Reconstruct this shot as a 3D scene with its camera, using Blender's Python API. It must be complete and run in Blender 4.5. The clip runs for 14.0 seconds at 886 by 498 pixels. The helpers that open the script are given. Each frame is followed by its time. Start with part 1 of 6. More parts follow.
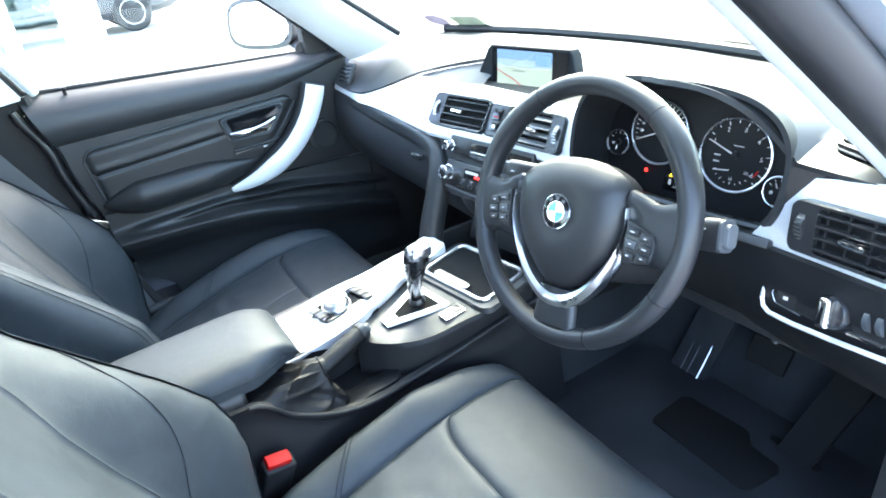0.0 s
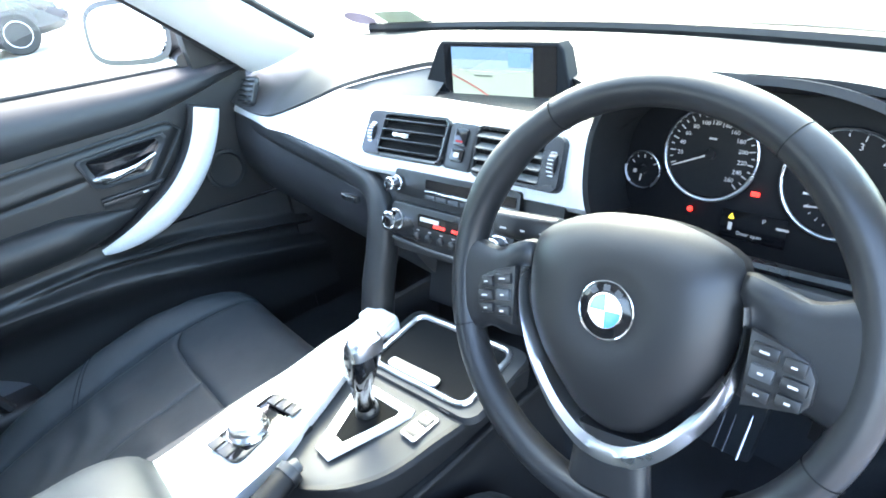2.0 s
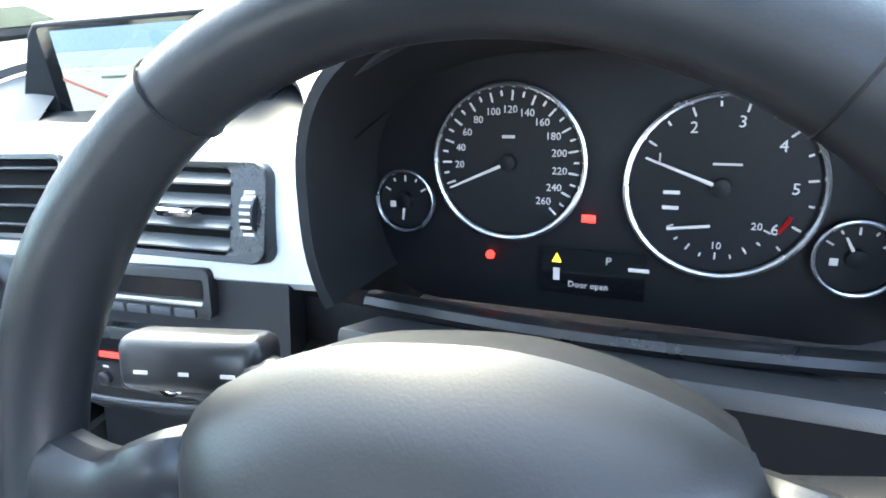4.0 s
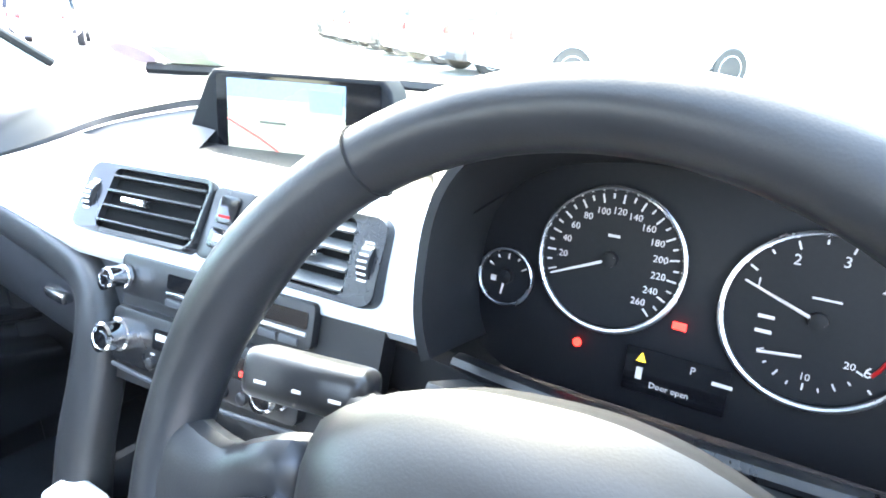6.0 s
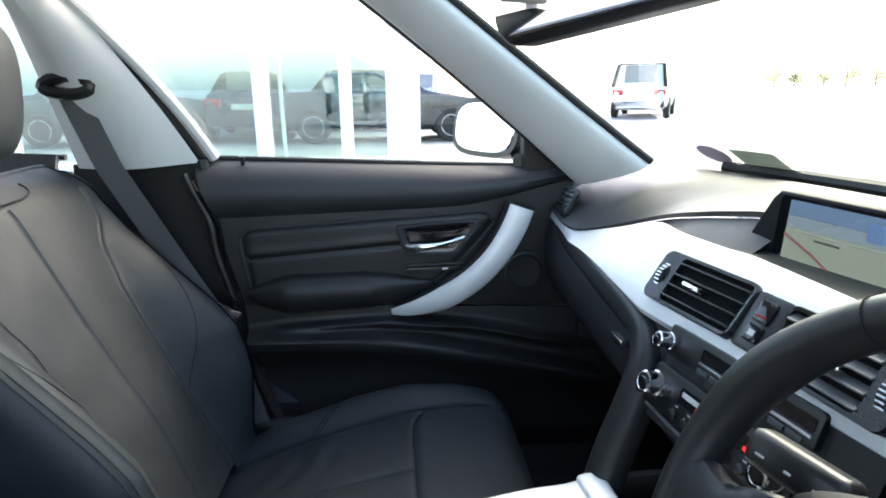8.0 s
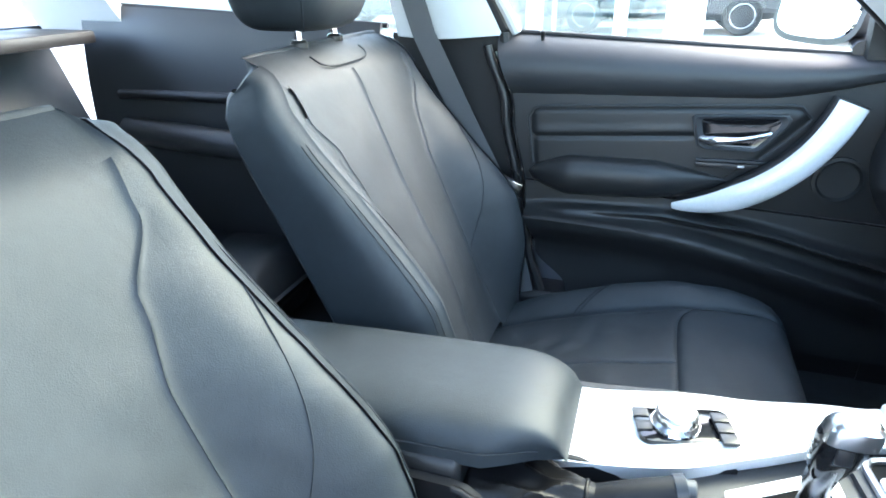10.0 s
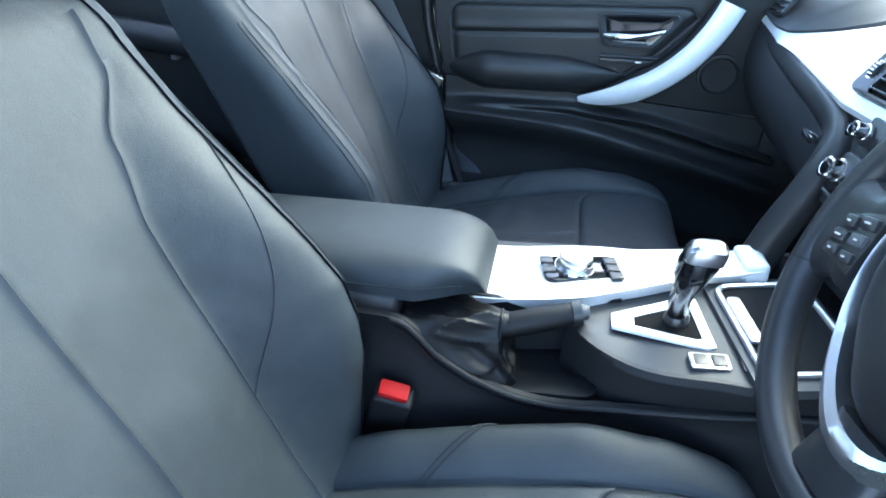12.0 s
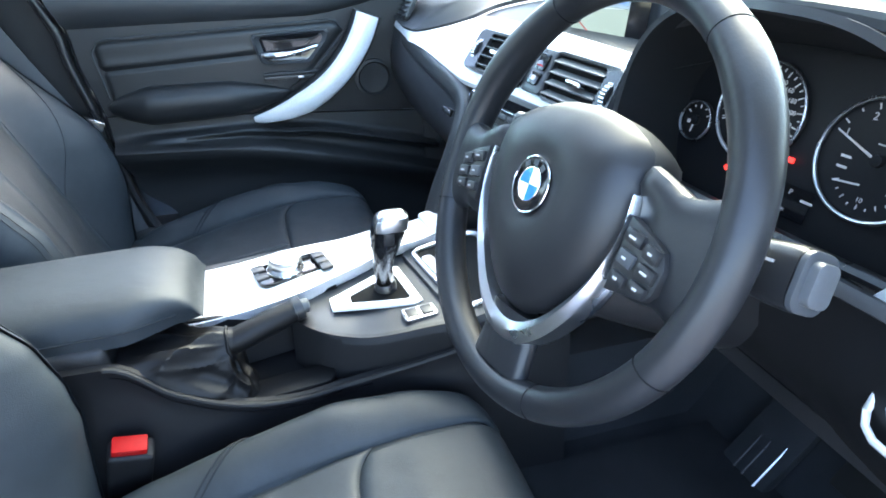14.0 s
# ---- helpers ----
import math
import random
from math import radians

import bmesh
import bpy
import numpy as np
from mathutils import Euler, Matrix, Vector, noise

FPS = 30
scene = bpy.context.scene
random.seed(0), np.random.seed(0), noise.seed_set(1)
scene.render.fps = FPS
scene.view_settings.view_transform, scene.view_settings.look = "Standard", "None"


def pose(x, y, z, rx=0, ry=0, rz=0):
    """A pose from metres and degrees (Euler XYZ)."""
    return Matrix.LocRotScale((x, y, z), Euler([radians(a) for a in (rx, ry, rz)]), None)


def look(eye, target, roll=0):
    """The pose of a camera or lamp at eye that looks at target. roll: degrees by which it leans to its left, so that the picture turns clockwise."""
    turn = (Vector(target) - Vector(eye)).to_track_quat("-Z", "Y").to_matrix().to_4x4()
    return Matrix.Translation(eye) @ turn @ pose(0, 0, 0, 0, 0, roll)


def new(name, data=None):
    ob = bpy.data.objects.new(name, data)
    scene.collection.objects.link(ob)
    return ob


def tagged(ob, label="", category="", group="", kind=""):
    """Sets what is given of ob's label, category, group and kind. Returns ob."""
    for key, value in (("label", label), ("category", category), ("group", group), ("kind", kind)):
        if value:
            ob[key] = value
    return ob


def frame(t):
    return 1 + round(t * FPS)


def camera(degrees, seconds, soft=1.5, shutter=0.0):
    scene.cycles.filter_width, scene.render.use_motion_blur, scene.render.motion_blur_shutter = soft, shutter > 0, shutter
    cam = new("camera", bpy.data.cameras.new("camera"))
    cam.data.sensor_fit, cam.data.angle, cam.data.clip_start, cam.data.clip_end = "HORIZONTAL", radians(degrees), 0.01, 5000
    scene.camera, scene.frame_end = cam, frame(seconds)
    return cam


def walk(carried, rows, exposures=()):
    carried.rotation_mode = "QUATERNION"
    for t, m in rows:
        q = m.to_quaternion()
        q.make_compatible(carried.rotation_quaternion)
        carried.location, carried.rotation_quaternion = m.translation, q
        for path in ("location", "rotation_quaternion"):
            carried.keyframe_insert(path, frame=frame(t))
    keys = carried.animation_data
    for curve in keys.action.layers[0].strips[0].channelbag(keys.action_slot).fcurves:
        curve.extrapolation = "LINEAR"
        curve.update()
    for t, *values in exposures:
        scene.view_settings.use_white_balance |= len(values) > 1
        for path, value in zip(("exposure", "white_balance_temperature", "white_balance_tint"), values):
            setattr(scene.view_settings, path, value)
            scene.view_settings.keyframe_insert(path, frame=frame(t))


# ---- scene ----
# The camera and its way through the open driver's door
cam = camera(71.3, 14.0, soft=1.8)
PATH = [
    (0, (0.887, -0.465, 1.189), (-0.649, 0.408, 0.251), -6.8),
    (0.5, (0.855, -0.464, 1.182), (-0.687, 0.418, 0.263), -7.2),
    (1, (0.768, -0.442, 1.18), (-0.774, 0.429, 0.25), -7.7),
    (1.5, (0.677, -0.387, 1.152), (-0.885, 0.439, 0.217), -8.1),
    (2, (0.584, -0.302, 1.117), (-0.835, 0.75, 0.18), -8.1),
    (2.5, (0.491, -0.213, 1.06), (-0.742, 1.058, 0.131), -6.3),
    (3, (0.448, -0.152, 1.026), (-0.668, 1.25, 0.139), -6.2),
    (3.5, (0.421, -0.085, 1.012), (-0.489, 1.449, 0.108), -5.9),
    (3.7, (0.418, -0.056, 1.006), (-0.45, 1.478, 0.06), -7.0),
    (6, (0.415, -0.091, 1.018), (-0.688, 1.42, 0.31), 1.2),
    (6.5, (0.472, -0.159, 1.046), (-0.986, 1.043, 0.39), 0.3),
    (7, (0.504, -0.145, 1.069), (-1.237, 0.593, 0.419), -1.1),
    (7.5, (0.519, -0.152, 1.078), (-1.346, 0.315, 0.524), -0.7),
    (8, (0.527, -0.169, 1.084), (-1.399, -0.002, 0.572), -0.7),
    (8.5, (0.527, -0.206, 1.084), (-1.396, -0.224, 0.538), -0.1),
    (9, (0.535, -0.227, 1.068), (-1.364, -0.382, 0.458), -0.9),
    (9.2, (0.539, -0.24, 1.069), (-1.344, -0.509, 0.451), -1.8),
    (11.3, (0.618, -0.213, 1.042), (-0.916, -0.971, 0.006), 1.5),
    (11.5, (0.63, -0.191, 1.049), (-0.959, -0.863, 0.038), 1.0),
    (12, (0.684, -0.227, 1.039), (-1.004, -0.509, 0.005), 2.8),
    (12.5, (0.722, -0.269, 1.037), (-0.969, -0.376, -0.024), 5.2),
    (13, (0.765, -0.258, 1.03), (-0.911, -0.155, -0.058), 5.8),
    (13.3, (0.788, -0.25, 1.034), (-0.892, -0.006, -0.023), 6.5),
    (13.5, (0.786, -0.236, 1.036), (-0.891, 0.0, -0.028), 2.9),
    (14, (0.747, -0.192, 1.027), (-0.934, 0.359, 0.093), 0.5),
]
walk(cam, [(t, look(eye, target, roll)) for t, eye, target, roll in PATH], [(0.0, 4.3, 6500, 9), (2.0, 4.4, 6550, 10), (2.5, 4.4, 6600, 10), (3.0, 4.2, 6600, 10), (3.5, 3.9, 6950, 11), (3.7, 4.1, 6750, 12), (5.8, 5.25, 6950, 15), (6.15, 4.8, 6950, 15), (6.55, 3.4, 7000, 16), (7.0, 2.9, 7150, 13), (7.6, 2.4, 7300, 13), (8.2, 2.8, 7100, 13), (9.0, 3.8, 6850, 11), (9.2, 4.0, 6800, 10), (11.5, 3.82, 5850, 8), (12.5, 3.55, 5850, 8), (13.5, 3.65, 5850, 9), (13.8, 3.8, 6000, 10), (14.0, 3.9, 6350, 11)])

# ---- world, sun ----
world = bpy.data.worlds.new("hazy_day")
scene.world = world
world.use_nodes = True
wn = world.node_tree.nodes
sky = wn.new("ShaderNodeTexSky")
sky.sky_type, sky.sun_disc = "NISHITA", False
sky.sun_elevation, sky.sun_rotation = radians(46), radians(-48)
sky.dust_density, sky.air_density = 2.5, 1.0
wn["Background"].inputs[1].default_value = 0.19
world.node_tree.links.new(sky.outputs[0], wn["Background"].inputs[0])
sun = new("sun", bpy.data.lights.new("sun", "SUN"))
sun.data.energy, sun.data.angle, sun.data.color = 0.26, radians(24), (1.0, 0.99, 0.90)
sun.matrix_world = look((0, 0, 0), (0.516, -0.465, -0.72))


# ---- materials ----
def material(name, color, rough=0.5, metal=0.0, bump=0.0, scale=300.0, vary=0.15, patches=6.0, coat=0.0, spec=0.5, emit=None, power=0.0, rough_vary=0.1):
    """Surface with grain (bump, fine noise) and larger uneven patches in tone and gloss."""
    m = bpy.data.materials.new(name)
    m.use_nodes = True
    n, l = m.node_tree.nodes, m.node_tree.links
    b = n["Principled BSDF"]
    b.inputs["Metallic"].default_value = metal
    b.inputs["Coat Weight"].default_value = coat
    b.inputs["Specular IOR Level"].default_value = spec
    co = n.new("ShaderNodeTexCoord")
    big = n.new("ShaderNodeTexNoise")
    big.inputs["Scale"].default_value, big.inputs["Detail"].default_value = patches, 5
    fine = n.new("ShaderNodeTexNoise")
    fine.inputs["Scale"].default_value, fine.inputs["Detail"].default_value = scale, 3
    l.new(co.outputs["Object"], big.inputs["Vector"])
    l.new(co.outputs["Object"], fine.inputs["Vector"])
    add = n.new("ShaderNodeMath")
    add.operation = "MULTIPLY_ADD"
    l.new(fine.outputs["Fac"], add.inputs[0])
    add.inputs[1].default_value = 0.5
    l.new(big.outputs["Fac"], add.inputs[2])
    ramp = n.new("ShaderNodeValToRGB")
    lo, hi = 1 - vary, 1 + vary
    ramp.color_ramp.elements[0].position, ramp.color_ramp.elements[1].position = 0.5, 1.0
    ramp.color_ramp.elements[0].color = (*[min(1, c * lo) for c in color], 1)
    ramp.color_ramp.elements[1].color = (*[min(1, c * hi) for c in color], 1)
    l.new(add.outputs[0], ramp.inputs[0])
    l.new(ramp.outputs[0], b.inputs["Base Color"])
    ro = n.new("ShaderNodeMapRange")
    ro.inputs["From Min"].default_value, ro.inputs["From Max"].default_value = 0.3, 0.7
    ro.inputs["To Min"].default_value, ro.inputs["To Max"].default_value = max(0.02, rough - rough_vary), min(1, rough + rough_vary)
    l.new(big.outputs["Fac"], ro.inputs["Value"])
    l.new(ro.outputs[0], b.inputs["Roughness"])
    if bump:
        bn = n.new("ShaderNodeBump")
        bn.inputs["Strength"].default_value, bn.inputs["Distance"].default_value = bump, 0.002
        l.new(fine.outputs["Fac"], bn.inputs["Height"])
        l.new(bn.outputs[0], b.inputs["Normal"])
    if emit:
        b.inputs["Emission Color"].default_value, b.inputs["Emission Strength"].default_value = (*emit, 1), power
    return m


def leather(name, color, rough, grain=0.14):
    """Black hide: fine cell grain over slow creases."""
    m = material(name, color, rough, vary=0.2, patches=9, scale=60, spec=0.36, rough_vary=0.03)
    n, l = m.node_tree.nodes, m.node_tree.links
    co = n["Texture Coordinate"]
    cells = n.new("ShaderNodeTexVoronoi")
    cells.inputs["Scale"].default_value = 900
    folds = n.new("ShaderNodeTexNoise")
    folds.inputs["Scale"].default_value, folds.inputs["Detail"].default_value = 16, 4
    folds.inputs["Distortion"].default_value = 1.2
    l.new(co.outputs["Object"], cells.inputs["Vector"])
    l.new(co.outputs["Object"], folds.inputs["Vector"])
    b1, b2 = n.new("ShaderNodeBump"), n.new("ShaderNodeBump")
    b1.inputs["Strength"].default_value, b1.inputs["Distance"].default_value = grain, 0.0008
    b2.inputs["Strength"].default_value, b2.inputs["Distance"].default_value = 0.14, 0.006
    l.new(cells.outputs["Distance"], b1.inputs["Height"])
    l.new(folds.outputs["Fac"], b2.inputs["Height"])
    l.new(b2.outputs[0], b1.inputs["Normal"])
    l.new(b1.outputs[0], n["Principled BSDF"].inputs["Normal"])
    return m


def brushed(name, color, rough):
    """Satin metal with fine streaks along x."""
    m = material(name, color, rough, metal=0.3, vary=0.08, patches=4, scale=200, rough_vary=0.05)
    n, l = m.node_tree.nodes, m.node_tree.links
    mp = n.new("ShaderNodeMapping")
    mp.inputs["Scale"].default_value = (6, 900, 900)
    st = n.new("ShaderNodeTexNoise")
    st.inputs["Scale"].default_value = 1.0
    bn = n.new("ShaderNodeBump")
    bn.inputs["Strength"].default_value, bn.inputs["Distance"].default_value = 0.12, 0.0005
    l.new(n["Texture Coordinate"].outputs["Object"], mp.inputs[0])
    l.new(mp.outputs[0], st.inputs["Vector"])
    l.new(st.outputs["Fac"], bn.inputs["Height"])
    l.new(bn.outputs[0], n["Principled BSDF"].inputs["Normal"])
    return m


def pane(name, tint, gloss=1.0, base=0.03):
    """Clear sheet glass: it lets light through and mirrors by its Fresnel factor."""
    m = bpy.data.materials.new(name)
    m.use_nodes = True
    n, l = m.node_tree.nodes, m.node_tree.links
    n.remove(n["Principled BSDF"])
    tr, gl, fr, mix = (n.new("ShaderNode" + k) for k in ("BsdfTransparent", "BsdfGlossy", "LayerWeight", "MixShader"))
    tr.inputs[0].default_value = (*tint, 1)
    gl.inputs["Roughness"].default_value = 0.01
    po = n.new("ShaderNodeMath")
    po.operation = "POWER"
    po.inputs[1].default_value = 4.0
    sc = n.new("ShaderNodeMath")
    sc.operation = "MULTIPLY_ADD"
    sc.inputs[1].default_value, sc.inputs[2].default_value = 0.7 * gloss, base * gloss
    l.new(fr.outputs["Facing"], po.inputs[0])
    l.new(po.outputs[0], sc.inputs[0])
    l.new(sc.outputs[0], mix.inputs[0])
    l.new(tr.outputs[0], mix.inputs[1])
    l.new(gl.outputs[0], mix.inputs[2])
    l.new(mix.outputs[0], n["Material Output"].inputs[0])
    return m


def paper(name, color):
    """Thin paper that daylight shines through from behind."""
    m = material(name, color, 0.7, vary=0.25, patches=30)
    n, l = m.node_tree.nodes, m.node_tree.links
    tr, mix = n.new("ShaderNodeBsdfTranslucent"), n.new("ShaderNodeMixShader")
    tr.inputs[0].default_value = (*color, 1)
    mix.inputs[0].default_value = 0.4
    l.new(n["Principled BSDF"].outputs[0], mix.inputs[1])
    l.new(tr.outputs[0], mix.inputs[2])
    l.new(mix.outputs[0], n["Material Output"].inputs[0])
    return m


HIDE = leather("black_leather", (0.016, 0.021, 0.0255), 0.56, 0.24)
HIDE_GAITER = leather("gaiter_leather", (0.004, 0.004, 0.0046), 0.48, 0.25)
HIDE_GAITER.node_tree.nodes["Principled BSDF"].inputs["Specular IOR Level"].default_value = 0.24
HIDE_WHEEL = leather("wheel_leather", (0.013, 0.0135, 0.015), 0.38, 0.05)
SOFT = material("soft_dash_plastic", (0.026, 0.027, 0.029), 0.5, bump=0.10, scale=900, patches=5, spec=0.5)
PAD = material("soft_door_plastic", (0.028, 0.0293, 0.0325), 0.5, bump=0.12, scale=900, patches=5, spec=0.45)
SCREEN_FRAME = material("matt_black_frame", (0.010, 0.011, 0.013), 0.6, spec=0.10, bump=0.05, scale=900)
VENT_GREY = material("satin_vent_plastic", (0.016, 0.016, 0.017), 0.28, bump=0.03, scale=600, spec=0.5)
# paler copy of the vent plastic, with sky light painted into the slat colour
LIT_SLAT = material("sky_lit_slat_plastic", (0.10, 0.102, 0.10), 0.4, bump=0.05, scale=600)
HOOD = material("matt_black_hood_plastic", (0.011, 0.0115, 0.0125), 0.6, bump=0.12, scale=900, spec=0.25)
# near-black that paints the shade inside the vents and the selector gate
RECESS_SHADE = material("recess_shade_black", (0.006, 0.006, 0.006), 0.8, spec=0.1)
PAD_LOW = material("black_door_lining", (0.014, 0.0145, 0.0155), 0.46, bump=0.12, scale=900, patches=5, spec=0.42)
COVER = material("airbag_cover_plastic", (0.009, 0.009, 0.010), 0.48, bump=0.05, scale=900, patches=5, spec=0.42)
DARK = material("black_trim_plastic", (0.010, 0.010, 0.011), 0.5, bump=0.2, scale=900, patches=7)
HARD = material("satin_black_plastic", (0.014, 0.014, 0.015), 0.32, bump=0.05, scale=600, patches=10)
GLOSS = material("gloss_black_plastic", (0.006, 0.006, 0.007), 0.08, patches=12, rough_vary=0.03)
RUBBER = material("black_rubber", (0.008, 0.008, 0.008), 0.75, bump=0.2, scale=500, spec=0.12)
SILVER = brushed("satin_silver_trim", (0.74, 0.75, 0.76), 0.42)
PEARL = material("pearl_chrome", (0.62, 0.63, 0.65), 0.27, metal=1.0, vary=0.04)
CHROME = material("bright_chrome", (0.8, 0.8, 0.82), 0.06, metal=1.0, vary=0.03, rough_vary=0.03)
CARPET = material("anthracite_carpet", (0.024, 0.026, 0.029), 0.95, bump=0.9, scale=1300, patches=8, vary=0.35, spec=0.1)
PILLAR = material("pale_grey_pillar_trim", (0.58, 0.59, 0.59), 0.8, bump=0.2, scale=1200, patches=6, vary=0.06)
LINER = material("pale_headliner", (0.5, 0.5, 0.49), 0.9, bump=0.3, scale=1200, vary=0.06)
WEB = material("grey_belt_webbing", (0.09, 0.09, 0.095), 0.7, bump=0.6, scale=1500, vary=0.2)
SEAM = material("black_leather_seam", (0.005, 0.005, 0.006), 0.7, spec=0.2)
THREAD = material("dark_stitching", (0.014, 0.017, 0.021), 0.85, spec=0.3)
RED = material("red_buckle_button", (0.30, 0.004, 0.004), 0.55, spec=0.15)
FLANK = material("black_console_plastic", (0.0085, 0.0085, 0.0095), 0.55, bump=0.15, scale=900, patches=8, spec=0.22)
RED_LAMP = material("red_warning_lamp", (0.6, 0.02, 0.02), 0.4, emit=(1.0, 0.03, 0.02), power=0.25)
AMBER_LAMP = material("amber_warning_lamp", (0.6, 0.4, 0.02), 0.4, emit=(1.0, 0.7, 0.05), power=0.12)
# print with a slight glow of its own, stalk and button marks included
PRINT = material("faint_glow_white_print", (0.42, 0.42, 0.42), 0.6, emit=(1, 1, 1), power=0.008)
DIAL = material("black_dial_face", (0.008, 0.008, 0.009), 0.55, spec=0.2)
BLUE = material("blue_enamel", (0.02, 0.17, 0.52), 0.12, coat=0.4)
WHITE = material("white_enamel", (0.8, 0.82, 0.84), 0.12, coat=0.4)
SCREEN_GLASS = pane("green_tinted_windscreen_glass", (0.80, 0.90, 0.80), 1.0)
# dark glass for the unseen rear door, to cut the light coming in
DIMMING_GLASS = pane("light_dimming_glass", (0.30, 0.33, 0.32), 0.4)
CLEAR = pane("faintly_green_window_glass", (0.88, 0.95, 0.89), 2.0)
MIRROR = material("mirror_silver", (0.9, 0.9, 0.91), 0.02, metal=1.0, vary=0.01, rough_vary=0.01)
PAINT = material("silver_grey_car_paint", (0.33, 0.36, 0.40), 0.25, metal=0.5, coat=0.7, vary=0.06, patches=3)
GASKET = material("black_window_seal", (0.01, 0.01, 0.011), 0.6)


# ---- building helpers ----
def finish(name, bm, mat, angle=38):
    me = bpy.data.meshes.new(name)
    bmesh.ops.recalc_face_normals(bm, faces=bm.faces[:])
    bm.to_mesh(me)
    bm.free()
    for f in me.polygons:
        f.use_smooth = True
    me.set_sharp_from_angle(angle=radians(angle))
    for mm in mat if isinstance(mat, (list, tuple)) else [mat]:
        me.materials.append(mm)
    return me


def thing(name, label, category, at=(0, 0, 0), group="", kind="", rot=(0, 0, 0)):
    """An Empty at a thing's base, which carries its parts."""
    ob = new(name)
    ob.empty_display_size = 0.05
    ob.matrix_world = pose(*at, *rot)
    return tagged(ob, label, category, group, kind)


def part(name, bm, mat, parent, label="", angle=38):
    """One mesh object under a thing or under a part; its mesh is in the thing's own axes."""
    ob = new(name, finish(name, bm, mat, angle))
    ob.parent = parent
    return tagged(ob, label)


def solid(name, bm, mat, label, category, group="", kind="", angle=38):
    return tagged(new(name, finish(name, bm, mat, angle)), label, category, group, kind)


def loft(rows, ring=False, cap=False, bm=None):
    """Skin over rows of points (all equally long). ring closes each row, cap closes the ends."""
    bm = bm or bmesh.new()
    vs = [[bm.verts.new(p) for p in r] for r in rows]
    k = len(rows[0])
    for a, b in zip(vs, vs[1:]):
        for i in range(k if ring else k - 1):
            j = (i + 1) % k
            bm.faces.new((a[i], a[j], b[j], b[i]))
    if cap:
        bm.faces.new(vs[0])
        bm.faces.new(vs[-1][::-1])
    return bm


def surface(f, nu, nv, bm=None):
    """Grid of f(u, v) over the unit square."""
    return loft([[f(i / nu, j / nv) for j in range(nv + 1)] for i in range(nu + 1)], bm=bm)


def thick(bm, t):
    """Gives an open sheet thickness."""
    bmesh.ops.recalc_face_normals(bm, faces=bm.faces[:])
    bmesh.ops.solidify(bm, geom=bm.faces[:], thickness=t)
    return bm


def rbox(size, m=None, bevel=0.003, seg=2, bm=None):
    """Box with rounded edges."""
    own = bmesh.new()
    bmesh.ops.create_cube(own, size=1)
    bmesh.ops.scale(own, vec=size, verts=own.verts)
    if bevel:
        bmesh.ops.bevel(own, geom=own.edges[:], offset=min(bevel, 0.45 * min(size)), segments=seg, affect="EDGES", profile=0.6)
    if m is not None:
        bmesh.ops.transform(own, matrix=m if isinstance(m, Matrix) else pose(*m), verts=own.verts)
    return merge(bm, own)


def merge(bm, own):
    if bm is None:
        return own
    me = bpy.data.meshes.new("tmp")
    own.to_mesh(me)
    own.free()
    bm.from_mesh(me)
    bpy.data.meshes.remove(me)
    return bm


def turned(profile, m=None, seg=32, bm=None):
    """Body turned about z from a profile of (radius, height)."""
    own = loft([[(r * math.cos(a), r * math.sin(a), z) for a in (2 * math.pi * i / seg for i in range(seg))] for r, z in profile], ring=True, cap=True)
    if m is not None:
        bmesh.ops.transform(own, matrix=m if isinstance(m, Matrix) else pose(*m), verts=own.verts)
    return merge(bm, own)


def tube(pts, r, seg=10, closed=False, flat=1.0, up=(0, 0, 1), bm=None):
    """Tube along points; r is a number or a function of 0..1; flat squeezes it along up."""
    pts = [Vector(p) for p in pts]
    rows, n = [], len(pts)
    for i, p in enumerate(pts):
        a, b = (pts[i - 1], pts[(i + 1) % n]) if closed else (pts[max(i - 1, 0)], pts[min(i + 1, n - 1)])
        d = (b - a).normalized()
        side = d.cross(Vector(up))
        side = side.normalized() if side.length > 1e-4 else Vector((1, 0, 0))
        top = side.cross(d).normalized()
        rr = r(i / max(1, n - 1)) if callable(r) else r
        rows.append([p + side * rr * math.cos(t) + top * rr * flat * math.sin(t) for t in (2 * math.pi * j / seg for j in range(seg))])
    if closed:
        rows.append(rows[0])
        own = loft(rows, ring=True)
        bmesh.ops.remove_doubles(own, verts=own.verts, dist=1e-6)
    else:
        own = loft(rows, ring=True, cap=True)
    return merge(bm, own)


def plate(outline, depth, m=None, bevel=0.002, seg=2, bm=None):
    """Flat piece: an outline in x, y raised by depth along z, with a rounded upper rim."""
    own = bmesh.new()
    f = own.faces.new([own.verts.new((x, y, 0)) for x, y in outline])
    up = bmesh.ops.extrude_face_region(own, geom=[f])
    tops = [v for v in up["geom"] if isinstance(v, bmesh.types.BMVert)]
    bmesh.ops.translate(own, vec=(0, 0, depth), verts=tops)
    if bevel:
        es = [e for e in own.edges if all(v in tops for v in e.verts)]
        bmesh.ops.bevel(own, geom=es, offset=bevel, segments=seg, affect="EDGES", profile=0.6)
    if m is not None:
        bmesh.ops.transform(own, matrix=m if isinstance(m, Matrix) else pose(*m), verts=own.verts)
    return merge(bm, own)


def spline(keys, t):
    """Smooth value at t from keys (t, value or values), monotone between neighbours."""
    if t <= keys[0][0]:
        return keys[0][1]
    for (a, p), (b, q) in zip(keys, keys[1:]):
        if t <= b:
            k = (t - a) / (b - a)
            k = k * k * (3 - 2 * k)
            return tuple(x + (y - x) * k for x, y in zip(p, q)) if isinstance(p, tuple) else p + (q - p) * k
    return keys[-1][1]


